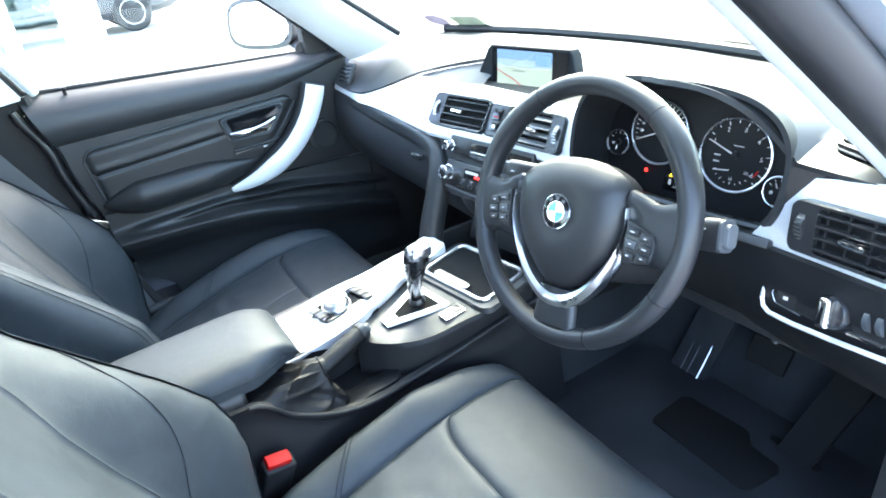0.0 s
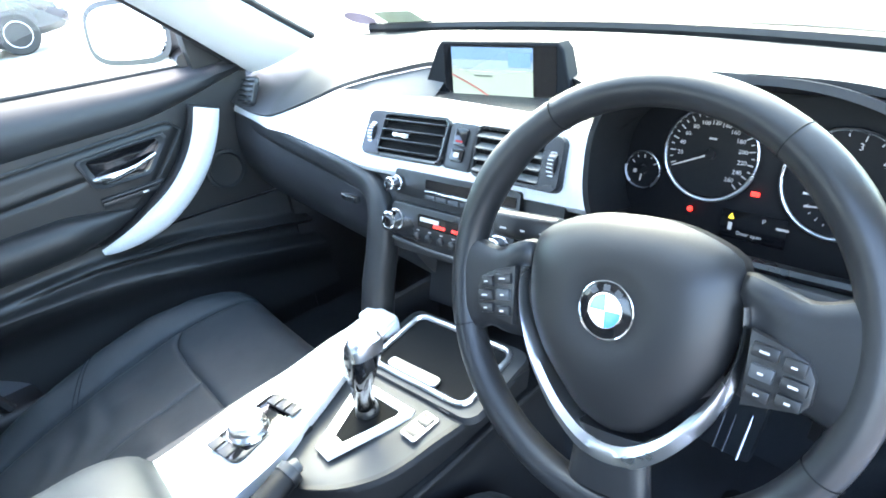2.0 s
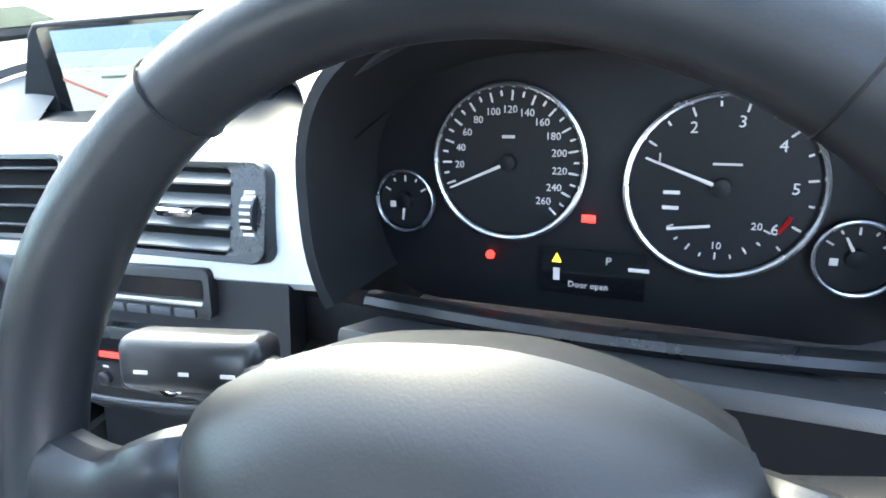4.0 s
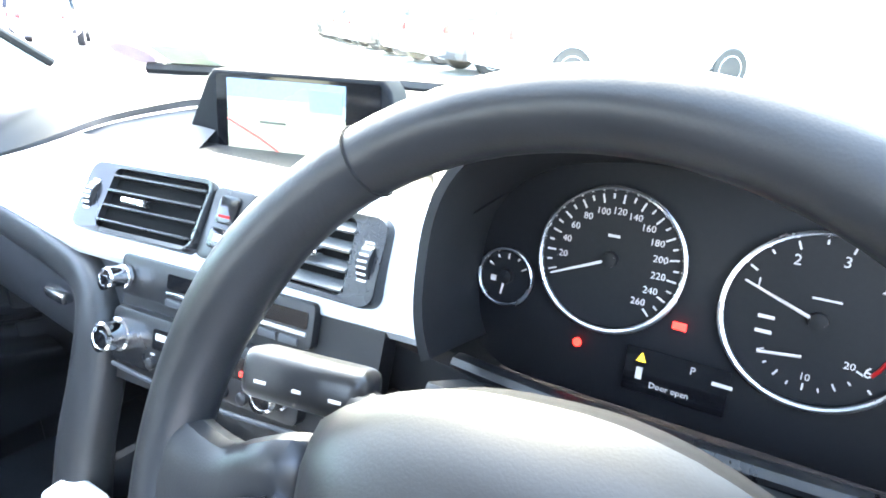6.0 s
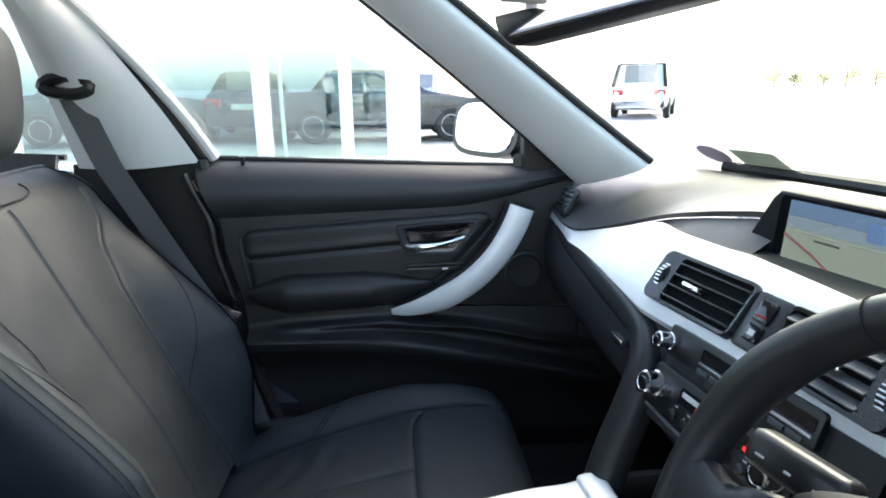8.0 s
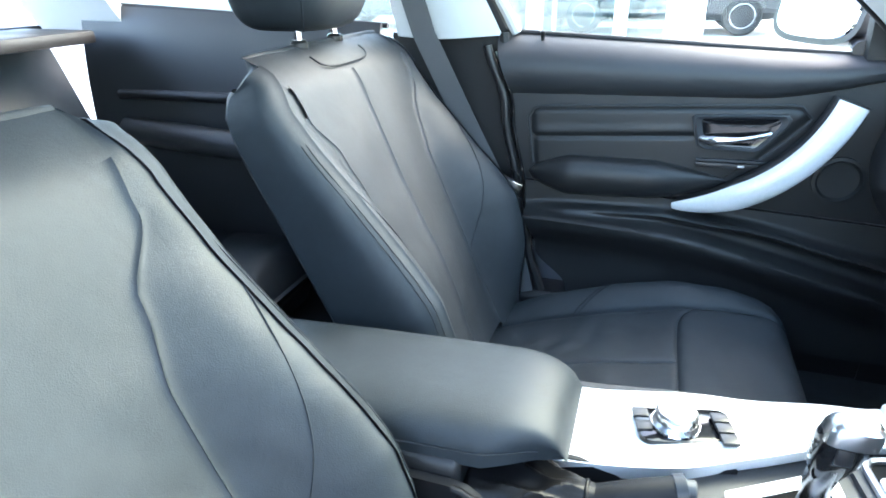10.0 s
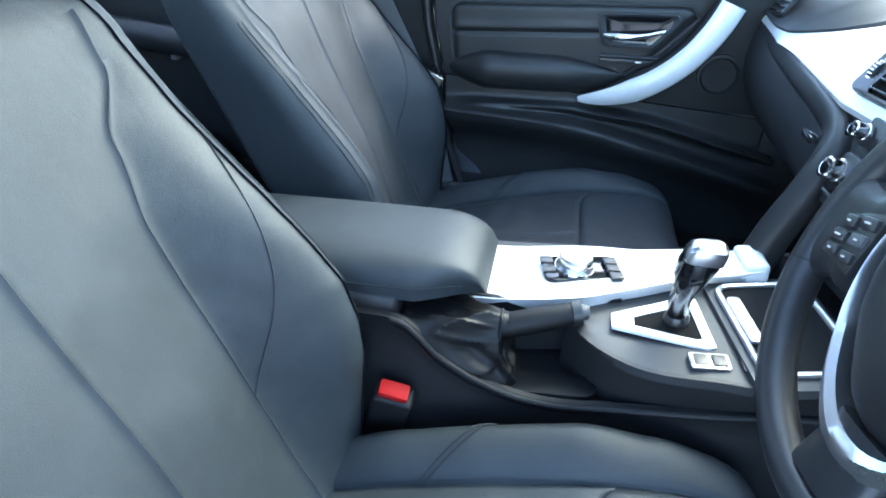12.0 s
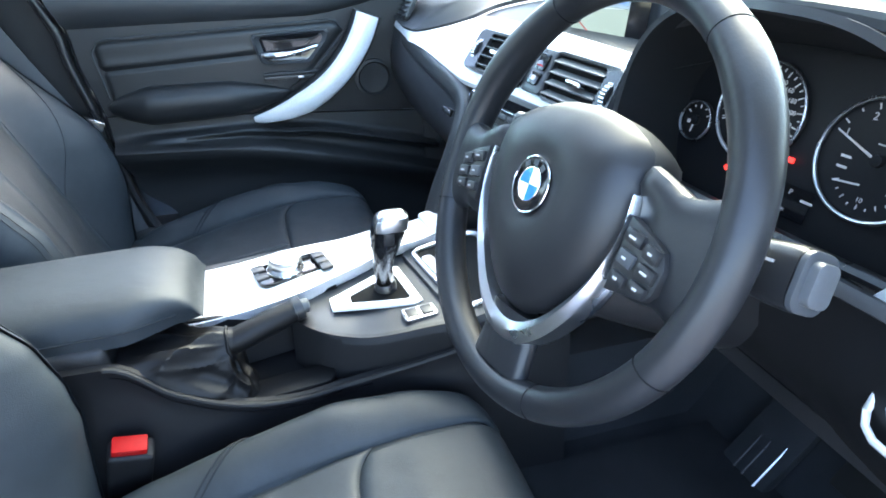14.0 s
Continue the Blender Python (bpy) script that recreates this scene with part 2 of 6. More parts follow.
def line(keys, t):
    """Straight-line value at t."""
    for (a, p), (b, q) in zip(keys, keys[1:]):
        if t <= b or b == keys[-1][0]:
            k = (t - a) / (b - a)
            return tuple(x + (y - x) * k for x, y in zip(p, q)) if isinstance(p, tuple) else p + (q - p) * k


def rounded(w, h, r, n=6):
    """Outline of a rectangle with round corners."""
    out = []
    for cx, cy, a0 in ((w / 2 - r, h / 2 - r, 0), (-w / 2 + r, h / 2 - r, 90), (-w / 2 + r, -h / 2 + r, 180), (w / 2 - r, -h / 2 + r, 270)):
        out += [(cx + r * math.cos(radians(a0 + 90 * i / n)), cy + r * math.sin(radians(a0 + 90 * i / n))) for i in range(n + 1)]
    return out


def glide(keys, t):
    """Smooth curve through the keys (t, value), with no flat spots."""
    if t <= keys[0][0]:
        return keys[0][1]
    for i in range(len(keys) - 1):
        if t <= keys[i + 1][0]:
            (a, p), (b, q) = keys[i], keys[i + 1]
            a0, p0 = keys[max(i - 1, 0)]
            b1, q1 = keys[min(i + 2, len(keys) - 1)]
            m0, m1 = (q - p0) / (b - a0) * (b - a), (q1 - p) / (b1 - a) * (b - a)
            k = (t - a) / (b - a)
            return p * (2 * k ** 3 - 3 * k * k + 1) + m0 * (k ** 3 - 2 * k * k + k) + q * (3 * k * k - 2 * k ** 3) + m1 * (k ** 3 - k * k)
    return keys[-1][1]


def curve(a, b, c, d, n=16):
    """Points along a Bezier arc."""
    a, b, c, d = map(Vector, (a, b, c, d))
    return [a * (1 - t) ** 3 + b * 3 * t * (1 - t) ** 2 + c * 3 * t * t * (1 - t) + d * t ** 3 for t in (i / n for i in range(n + 1))]


def lettering(text, size, m, depth=0.0002):
    """A word as a mesh in the built-in font, centred on m."""
    cu = bpy.data.curves.new("word", "FONT")
    cu.body, cu.size, cu.align_x, cu.align_y, cu.extrude, cu.resolution_u = text, size, "CENTER", "CENTER", depth, 2
    ob = bpy.data.objects.new("word", cu)
    me = bpy.data.meshes.new_from_object(ob)
    bm = bmesh.new()
    bm.from_mesh(me)
    bmesh.ops.transform(bm, matrix=m, verts=bm.verts)
    bpy.data.objects.remove(ob)
    bpy.data.meshes.remove(me)
    bpy.data.curves.remove(cu)
    return bm


# ---- car shell: floor, sills, pillars, roof, windscreen ----
shell = thing("car_body", "silver-grey saloon car body with dark carpet and pale pillar trim", "car body", kind="structure")


def cowl_y(x):
    """Foot of the windscreen, bowed forward in the middle."""
    return 0.60 - 0.30 * (x / 0.72) ** 2 * 0.5


def floor_z(x, y):
    ramp = max(0.0, y - 0.48) * 1.1
    return 0.275 + min(ramp, 0.35)


bm = surface(lambda u, v: (-0.74 + 1.48 * u, -1.75 + 2.55 * v, floor_z(0, -1.75 + 2.55 * v) + 0.003 * noise.noise((u * 40, v * 60, 0))), 40, 60)
part("floor_carpet", thick(bm, -0.02), CARPET, shell, "dark anthracite carpet")
part("footwell_wall", rbox((1.50, 0.03, 0.46), (0, 0.80, 0.60)), CARPET, shell)
# tunnel under the console
bm = loft([[(sx * line([(0, 0.125), (0.25, 0.105), (0.8, 0.09), (1, 0.08)], k), y, 0.27 + 0.17 * k) for sx, k in ((-1, 0), (-1, 0.3), (-1, 0.8), (-1, 1), (1, 1), (1, 0.8), (1, 0.3), (1, 0))] for y in (-1.7, -0.6, 0.1, 0.75)])
part("tunnel", bm, CARPET, shell)
for sx in (-1, 1):
    bm = rbox((0.14, 2.2, 0.12), (sx * 0.76, -0.55, 0.33), bevel=0.02, seg=3)
    part("door_sill", bm, DARK, shell)
    bm = rbox((0.10, 2.3, 0.18), (sx * 0.86, -0.55, 0.30), bevel=0.04, seg=3)
    part("sill_skin", bm, PAINT, shell)
    # kick panel beside the footwell
    part("kick_panel", rbox((0.03, 0.55, 0.45), (sx * 0.70, 0.50, 0.50), bevel=0.01), DARK, shell)

# windscreen pillars: inner trim, seal and skin
for sx in (-1, 1):
    foot, head_ = Vector((sx * 0.625, 0.255, 0.918)), Vector((sx * 0.53, -0.34, 1.375))

    def pillar(u, v, sx=sx, foot=foot, head_=head_):
        c = foot.lerp(head_, v)
        c.z += 0.006 * math.sin(math.pi * v)
        a = 2 * math.pi * u
        w = (0.054 if sx < 0 else 0.042) + 0.02 * (1 - v) ** 3
        fwd = Vector((0.62 * sx * -1, 0.75, 0.30)).normalized()
        out = Vector((sx * 0.85, 0.3, 0.35)).normalized()
        k = 0.8
        return c + fwd * w * math.copysign(abs(math.cos(a)) ** k, math.cos(a)) + out * 0.026 * math.copysign(abs(math.sin(a)) ** k, math.sin(a))

    part("pillar_trim", surface(pillar, 24, 24), PILLAR, shell, "pale grey windscreen pillar trim")
    bm = tube([pillar(0.0, v / 14) + Vector((0, 0.006, 0.004)) for v in range(15)], 0.007, seg=8)
    part("windscreen_seal", bm, GASKET, shell)
    bm = tube([pillar(0.27, v / 14) + Vector((sx * 0.034, 0.004, 0.008)) for v in range(15)], 0.030, seg=10, flat=0.7)
    part("pillar_skin", bm, PAINT, shell)
    # the driver's seal is widened to stand for shade on the trim too
    part("door_opening_seal", tube([pillar(0.42, v / 14) + Vector((sx * 0.012, -0.004, 0.0)) for v in range(15)], 0.015 if sx < 0 else 0.022, seg=10), GASKET, shell)
    # side roof rail from the windscreen pillar backwards
    rail = curve(head_, head_ + Vector((sx * 0.01, -0.25, 0.05)), (sx * 0.53, -1.2, 1.40), (sx * 0.5, -1.75, 1.28), 16)
    part("roof_rail", tube(rail, 0.05, seg=12, flat=0.8), LINER, shell)
    part("roof_rail_skin", tube([p + Vector((sx * 0.05, 0, 0.03)) for p in rail], 0.045, seg=12, flat=0.7), PAINT, shell)

# roof
bm = surface(lambda u, v: ((-0.53 + 1.06 * u), -1.75 + 1.36 * v, 1.385 + 0.045 * (1 - (2 * u - 1) ** 2) - 0.10 * max(0, 0.25 - v) ** 2 * 8), 16, 16)
part("roof_lining", thick(bm, 0.02), LINER, shell, "pale headliner")
bm = surface(lambda u, v: ((-0.58 + 1.16 * u), -1.78 + 1.40 * v, 1.425 + 0.05 * (1 - (2 * u - 1) ** 2) - 0.10 * max(0, 0.25 - v) ** 2 * 8), 16, 16)
part("roof_skin", thick(bm, 0.01), PAINT, shell)
part("windscreen_header", rbox((1.06, 0.10, 0.05), (0, -0.37, 1.40), bevel=0.02), LINER, shell)


# windscreen glass, bonnet, cowl
def screen(u, v):
    x = (-1 + 2 * u) * (0.66 - 0.11 * v)
    bow = 1 - (2 * u - 1) ** 2
    y0, z0 = cowl_y(x) + 0.01, 0.925
    return Vector((x, y0 + (-0.36 - y0) * v + 0.06 * bow * v, z0 + (1.39 - z0) * v + 0.03 * math.sin(math.pi * v)))


part("windscreen", surface(screen, 20, 14), SCREEN_GLASS, shell, "faintly green windscreen")
bm = tube([(x, cowl_y(x) - 0.006, 0.925) for x in np.linspace(-0.62, 0.62, 25)], 0.012, seg=8)
part("windscreen_foot_seal", bm, GASKET, shell)
bm = surface(lambda u, v: (-0.74 + 1.48 * u, cowl_y(-0.74 + 1.48 * u) + 0.02 + 0.12 * v, 0.907 - 0.03 * v), 20, 3)
# the pale grey stands in for sky glare on the panel
part("scuttle_panel", thick(bm, 0.01), material("sky_glare_scuttle_plastic", (0.30, 0.31, 0.32), 0.35, bump=0.1, scale=500), shell, "scuttle panel in a pale grey that paints its sky glare")
bm = surface(lambda u, v: ((-0.80 + 1.6 * u) * (1 - 0.12 * v), 0.72 - 0.12 * (2 * u - 1) ** 2 + 1.15 * v, 0.862 + 0.030 * (1 - (2 * u - 1) ** 4) - 0.22 * v ** 1.3 - 0.09 * abs(2 * u - 1) ** 5), 20, 16)
part("bonnet", thick(bm, 0.01), PAINT, shell, "silver-grey bonnet")
for x0, x1 in ((-0.60, -0.02), (-0.05, 0.52)):
    wiper = part("wiper", tube([(x0 + (x1 - x0) * k, cowl_y(x0 + (x1 - x0) * k) + 0.030 - 0.012 * k, 0.919 + 0.008 * math.sin(3.1 * k)) for k in np.linspace(0, 1, 9)], 0.007, seg=6), RUBBER, shell, "black wiper blade")
    part("wiper_arm", tube([(x1, cowl_y(x1) + 0.05, 0.905), (x1 - 0.2, cowl_y(x1 - 0.2) + 0.05, 0.918), ((x0 + x1) / 2, cowl_y((x0 + x1) / 2) + 0.03, 0.926)], 0.006, seg=6), HARD, wiper)

# centre pillars with trim, seal and lower cover
for sx in (-1, 1):
    def bpil(u, v, sx=sx):
        z = 0.95 + 0.43 * v
        y0, y1 = -0.765 - 0.02 * v + 0.02, -0.545 - 0.30 * v * v * 0.5 - 0.18 * v
        y = y0 + (y1 - y0) * u
        x = 0.725 - 0.17 * v - 0.03 * math.sin(math.pi * u) * 1.0 + 0.01
        return Vector((sx * x, y, z))
    part("centre_pillar_trim", thick(surface(bpil, 10, 12), 0.03 * sx), PILLAR, shell, "pale grey centre pillar trim")
    part("door_frame_seal", tube([bpil(1.0, v / 12) + Vector((0, 0.012, 0)) for v in range(13)], 0.010, seg=8), GASKET, shell)
    part("door_frame", tube([bpil(1.0, v / 12) + Vector((-sx * 0.004, 0.036, 0)) for v in range(13)], 0.011, seg=8), PILLAR, shell)
    part("bright_strip", tube([bpil(0.9, v / 12) + Vector((-sx * 0.004, 0.004, 0)) for v in range(13)], 0.006, seg=8), PEARL, shell)
    bm = surface(lambda u, v, sx=sx: (sx * (0.725 - 0.02 * math.sin(math.pi * u)), -0.775 + (0.235 + 0.07 * v) * u, 0.945 - 0.60 * v), 8, 12)
    part("centre_pillar_cover", thick(bm, 0.03 * sx), FLANK, shell, "black lower pillar cover")
    part("door_frame_seal", tube([(sx * 0.715, -0.53 + 0.085 * k + (0.20 * max(0, k - 0.75) ** 1.3), 0.95 - 0.60 * k) for k in np.linspace(0, 1, 12)], 0.012, seg=8), GASKET, shell)
    # rear quarter
    bm = surface(lambda u, v, sx=sx: (sx * (0.72 - 0.19 * v), -1.75 + 0.28 * u - 0.1 * v, 0.93 + 0.42 * v), 6, 8)
    part("rear_pillar", thick(bm, 0.03 * sx), PILLAR, shell)
part("parcel_shelf", rbox((1.3, 0.35, 0.03), (0, -1.68, 0.93), bevel=0.01), DARK, shell)
part("rear_bulkhead", rbox((1.4, 0.03, 0.7), (0, -1.74, 0.6), bevel=0.01), DARK, shell)

# rear-view mirror
rvm = thing("rear_view_mirror", "black interior rear-view mirror below the windscreen header", "mirror", (0.0, 0.022, 1.166), rot=(0, -7, 34))
bm = plate(rounded(0.25, 0.072, 0.03), 0.03, pose(0, 0.005, 0, 90, 0, 0), bevel=0.012, seg=4)
part("housing", bm, HARD, rvm)
part("mirror_glass", plate(rounded(0.235, 0.058, 0.025), 0.002, pose(0, 0.007, 0, 90, 0, 0) @ pose(0, 0, 0.0325), bevel=0.0005), MIRROR, rvm)
part("stalk", tube([(0, 0.01, 0.02), (0, 0.03, 0.06), (0, 0.02, 0.13)], 0.012), HARD, rvm)

# parking stickers on the inside of the windscreen
def sticker(label, u0, v0, du, dv, power, color):
    """Printed paper that follows the glass; a low power rounds its outline."""
    c = screen(u0, v0)
    st = thing("windscreen_sticker", label, "sticker", c)

    def sheet(k, lift):
        def f(a, r):
            ca, sa = math.cos(2 * math.pi * a), math.sin(2 * math.pi * a)
            p = screen(max(0.0, u0 + du * k * r * math.copysign(abs(ca) ** power, ca)), max(0.0, v0 + dv * k * r * math.copysign(abs(sa) ** power, sa)))
            return p - c + Vector((0, -0.55, -0.83)) * lift
        return surface(f, 40, 4)

    part("paper", sheet(1.0, 0.001), paper("sticker_paper", (0.70, 0.72, 0.70)), st)
    part("print", sheet(0.80, 0.002), paper("sticker_print", color), st)


sticker("printed paper disc stuck low on the windscreen", 0.0265, 0.047, 0.031, 0.040, 1.0, (0.20, 0.17, 0.24))
sticker("printed paper permit stuck low on the windscreen", 0.102, 0.040, 0.046, 0.043, 0.12, (0.22, 0.25, 0.22))

# ---- passenger door ----
door = thing("door_1", "closed black-lined passenger door with silver pull and leather insert", "door", kind="structure")


def belt(y):
    """Height of the window line."""
    return 0.917 - 0.048 * y


def rear_edge(z):
    """Rear edge of the door lining: it runs forward towards the bottom."""
    return spline([(0.33, -0.30), (0.42, -0.37), (0.50, -0.44), (0.62, -0.468), (0.8, -0.50), (0.95, -0.545)], z)


def front_edge(z):
    return spline([(0.33, 0.30), (0.6, 0.25), (0.83, 0.20), (0.95, 0.22)], z)


def crease(y):
    """Line between the window-sill pad and the panel below; it rises to the dash."""
    return 0.842 + 0.012 * (y + 0.5) / 0.5 + 0.055 * max(0, (y + 0.05) / 0.25) ** 1.6


def door_band(lo, hi, x_of, nu=30, nv=10, y_pad=0.0):
    def f(u, v):
        zz = (lo(0) + hi(0)) / 2
        y = rear_edge(zz) + y_pad + (front_edge(zz) - rear_edge(zz) - 2 * y_pad) * u
        z = lo(y) + (hi(y) - lo(y)) * v
        y = rear_edge(z) + y_pad + (front_edge(z) - rear_edge(z) - 2 * y_pad) * u
        return Vector((x_of(y, z, v), y, z))
    return surface(f, nu, nv)


bm = door_band(crease, belt, lambda y, z, v: -0.735 + 0.048 * math.sin(math.pi * min(1, 0.08 + 0.92 * v)) ** 0.6 - 0.012 * v, 32, 12)
part("sill_pad", thick(bm, -0.012), PAD, door, "soft black pad below the window")
mid_lo = lambda y: 0.655 - 0.05 * (y + 0.45)
bm = door_band(mid_lo, crease, lambda y, z, v: -0.705 + 0.004 * math.sin(math.pi * v), 24, 8)
part("centre_panel", thick(bm, -0.012), DARK, door)
low = lambda y: 0.34


def strake(y):
    """Crest of the long ridge across the lower panel."""
    return glide([(-0.50, 0.590), (-0.43, 0.586), (-0.18, 0.575), (0.0, 0.541), (0.15, 0.506), (0.30, 0.470)], y)


def pocket_crest(y):
    """Crest of the short lip over the pocket."""
    return glide([(-0.18, 0.604), (-0.09, 0.604), (0.0, 0.596), (0.16, 0.561), (0.30, 0.53)], y)


def lower_x(y, z, v):
    """Relief of the lower panel: steep above each crest, sloping away below it."""
    d = z - strake(y)
    x = -0.698 + 0.016 * (1 - v)
    x += (0.046 - 0.012 * max(0, y)) * (math.exp(-(d / 0.010) ** 2) if d > 0 else math.exp(-(d / 0.050) ** 2))
    e = z - pocket_crest(y)
    grow = min(1, max(0, (y + 0.178) / 0.09)) ** 0.7
    x += 0.036 * grow * (math.exp(-(e / 0.007) ** 2) if e > 0 else math.exp(-(e / 0.013) ** 2))
    f = z - (0.600 + 0.035 * (y + 0.44))
    return x + 0.018 * (1 - grow) * min(1, max(0, (y + 0.47) / 0.08)) * (math.exp(-(f / 0.008) ** 2) if f > 0 else math.exp(-(f / 0.012) ** 2))


bm = door_band(low, mid_lo, lower_x, 56, 110)
part("lower_panel", thick(bm, -0.012), PAD_LOW, door, "black lower panel with a long raised strake")


def insert(u, v):
    """Leather field with a soft fold; its front edge sweeps back below the pull."""
    y0, y1 = -0.452 - 0.016 * v, -0.095 + 0.140 * v ** 0.75
    y = y0 + (y1 - y0) * u
    z_top = 0.807 + 0.052 * (y + 0.468) - 0.016 * max(0, (u - 0.93) / 0.07) ** 2 - 0.012 * max(0, (0.05 - u) / 0.05) ** 2
    z = 0.688 + (z_top - 0.688) * v
    e = min(u * 0.5, (1 - u) * 0.5, (1 - v) * 0.12)
    puff = 0.0065 * (1 - math.exp(-(max(e, 0) / 0.0035)))
    d = z - (0.750 + 0.066 * (y + 0.45))
    fold = 0.0042 * math.exp(-(d / 0.005) ** 2) - 0.002 * math.exp(-((d - 0.012) / 0.010) ** 2)
    return Vector((-0.703 + puff - fold * min(1, max(0, -(y + 0.14) / 0.03)), y, z))


part("insert_panel", surface(insert, 60, 60), PAD_LOW, door, "black insert panel with a soft fold")
rim = [insert(0, v) for v in np.linspace(0.05, 0.93, 12)] + [insert(u, 1) for u in np.linspace(0.02, 0.96, 30)] + [insert(1, v) for v in np.linspace(0.96, 0.30, 14)]
part("insert_bead", tube([p + Vector((0.004, 0, 0)) + Vector((0, (-0.004 if k < 12 else 0.004 if k >= 42 else 0), 0.005 if 12 <= k < 42 else 0)) for k, p in enumerate(rim)], 0.0022, seg=8, up=(1, 0, 0)), PAD, door)


def rest(u, v):
    """Padded armrest below the insert: a long lens, fuller towards the rear."""
    y = -0.466 + 0.385 * u
    a = math.pi * v
    ends = min(1, (u / 0.22) ** 0.55) * min(1, ((1 - u) / 0.35 + 0.02) ** 0.6)
    zc, h = 0.672 + 0.010 * u, (0.043 - 0.006 * u) * ends
    return Vector((-0.704 + 0.048 * math.sin(a) ** 0.7 * ends, y, zc - h * math.cos(a) + 0.006 * math.sin(a)))


part("armrest", surface(rest, 40, 24), PAD_LOW, door, "padded black armrest")
# silver pull: a flattened bow from the armrest up to the dash end
pull = curve((-0.683, -0.172, 0.632), (-0.652, -0.09, 0.645), (-0.632, 0.04, 0.70), (-0.640, 0.088, 0.852), 26)
part("pull_handle", tube(pull, lambda k: 0.006 + 0.019 * min(1, k * 2.6) ** 0.8, seg=16, flat=0.42, up=(1, 0, 0)), SILVER, door, "satin silver grab handle")
part("pull_backing", tube([p + Vector((-0.028, 0.004, 0)) for p in pull], lambda k: 0.010 + 0.022 * min(1, k * 2.2), seg=12, flat=0.8, up=(1, 0, 0)), DARK, door)
# opener in its dish: a raised rim round a dark hollow
dish = [(-0.158, 0.806), (-0.153, 0.812), (-0.08, 0.817), (0.004, 0.820), (0.011, 0.812), (0.008, 0.800), (-0.030, 0.753), (-0.040, 0.748), (-0.134, 0.748), (-0.144, 0.755)]
dish_c = Vector((-0.075, 0.783))


def dish_ring(k, x):
    return [(x, dish_c.x + (a - dish_c.x) * k, dish_c.y + (b - dish_c.y) * k) for a, b in dish]


opener = part("handle_dish", loft([dish_ring(1.0, -0.694), dish_ring(0.99, -0.6865), dish_ring(0.93, -0.6850), dish_ring(0.86, -0.6885), dish_ring(0.80, -0.6895)], ring=True), PAD, door, "black dish of the door opener")
part("dish_hollow", loft([dish_ring(0.81, -0.6894), dish_ring(0.70, -0.6908), dish_ring(0.3, -0.6912), dish_ring(0.02, -0.6912)], ring=True), GLOSS, opener)
blade = curve((-0.684, -0.140, 0.770), (-0.668, -0.105, 0.766), (-0.668, -0.06, 0.775), (-0.682, -0.020, 0.786), 18)
part("door_opener", tube(blade, lambda k: 0.0032 + 0.0052 * math.sin(math.pi * min(1, 0.15 + 1.1 * k)) ** 2 * (1 - k) + 0.001, seg=12, flat=0.6, up=(1, 0, 0)), CHROME, opener, "polished chrome door opener")
part("switch_strip", rbox((0.010, 0.120, 0.005), (-0.690, -0.080, 0.729, 1, 0, 0), bevel=0.002), PAD, door)
part("switch_strip", rbox((0.008, 0.110, 0.010), (-0.690, -0.085, 0.719, 1, 0, 0), bevel=0.002), HARD, door)
part("lock_lamp", rbox((0.004, 0.012, 0.004), (-0.685, -0.060, 0.720), bevel=0.001), PEARL, door)
part("speaker_ring", turned([(0.044, 0), (0.044, 0.008), (0.038, 0.009), (0.034, 0.003), (0.001, 0.001)], pose(-0.700, 0.108, 0.705, 0, 90, 0)), PAD_LOW, door)
part("lock_pin", turned([(0.004, 0), (0.004, 0.012), (0.0055, 0.014), (0.0055, 0.019), (0.002, 0.021)], (-0.717, -0.453, belt(-0.453) - 0.004), seg=12), HARD, door, "black lock pin")
# rear edge of the door: glossy lip and soft seal beside the pillar
part("door_edge_lip", tube([(-0.699, rear_edge(z) - 0.004, z) for z in np.linspace(0.52, 0.915, 20)], 0.0042, seg=8), GLOSS, door, "glossy black door edge")
part("door_edge_seal", tube([(-0.704, rear_edge(z) - 0.020, z) for z in np.linspace(0.50, 0.925, 20)], 0.0085, seg=10), HARD, door, "black rubber door seal")
# window: waist seal, mirror triangle and glass
part("waist_seal", tube([(-0.735, y, belt(y) + 0.009) for y in np.linspace(-0.55, 0.16, 16)], 0.006, seg=8), GASKET, door)
tri = [(0.105, belt(0.105)), (0.235, 0.905), (0.10, 1.035)]
bm = plate([(y, z) for y, z in tri], 0.03, pose(-0.735, 0, 0, 90, 0, 90), bevel=0.006)
part("mirror_triangle", bm, DARK, door, "black corner cover behind the mirror")
bm = surface(lambda u, v: Vector((-0.745 + 0.13 * v ** 1.2, (-0.58 - 0.30 * v) + (0.70 - 0.62 * v + 0.30 * v) * u, belt(0) + 0.40 * v)), 10, 10)
g = part("side_glass", bm, CLEAR, door)
g.visible_shadow = False
part("door_skin", rbox((0.06, 1.0, 0.62), (-0.80, -0.12, 0.60), bevel=0.03), PAINT, door)

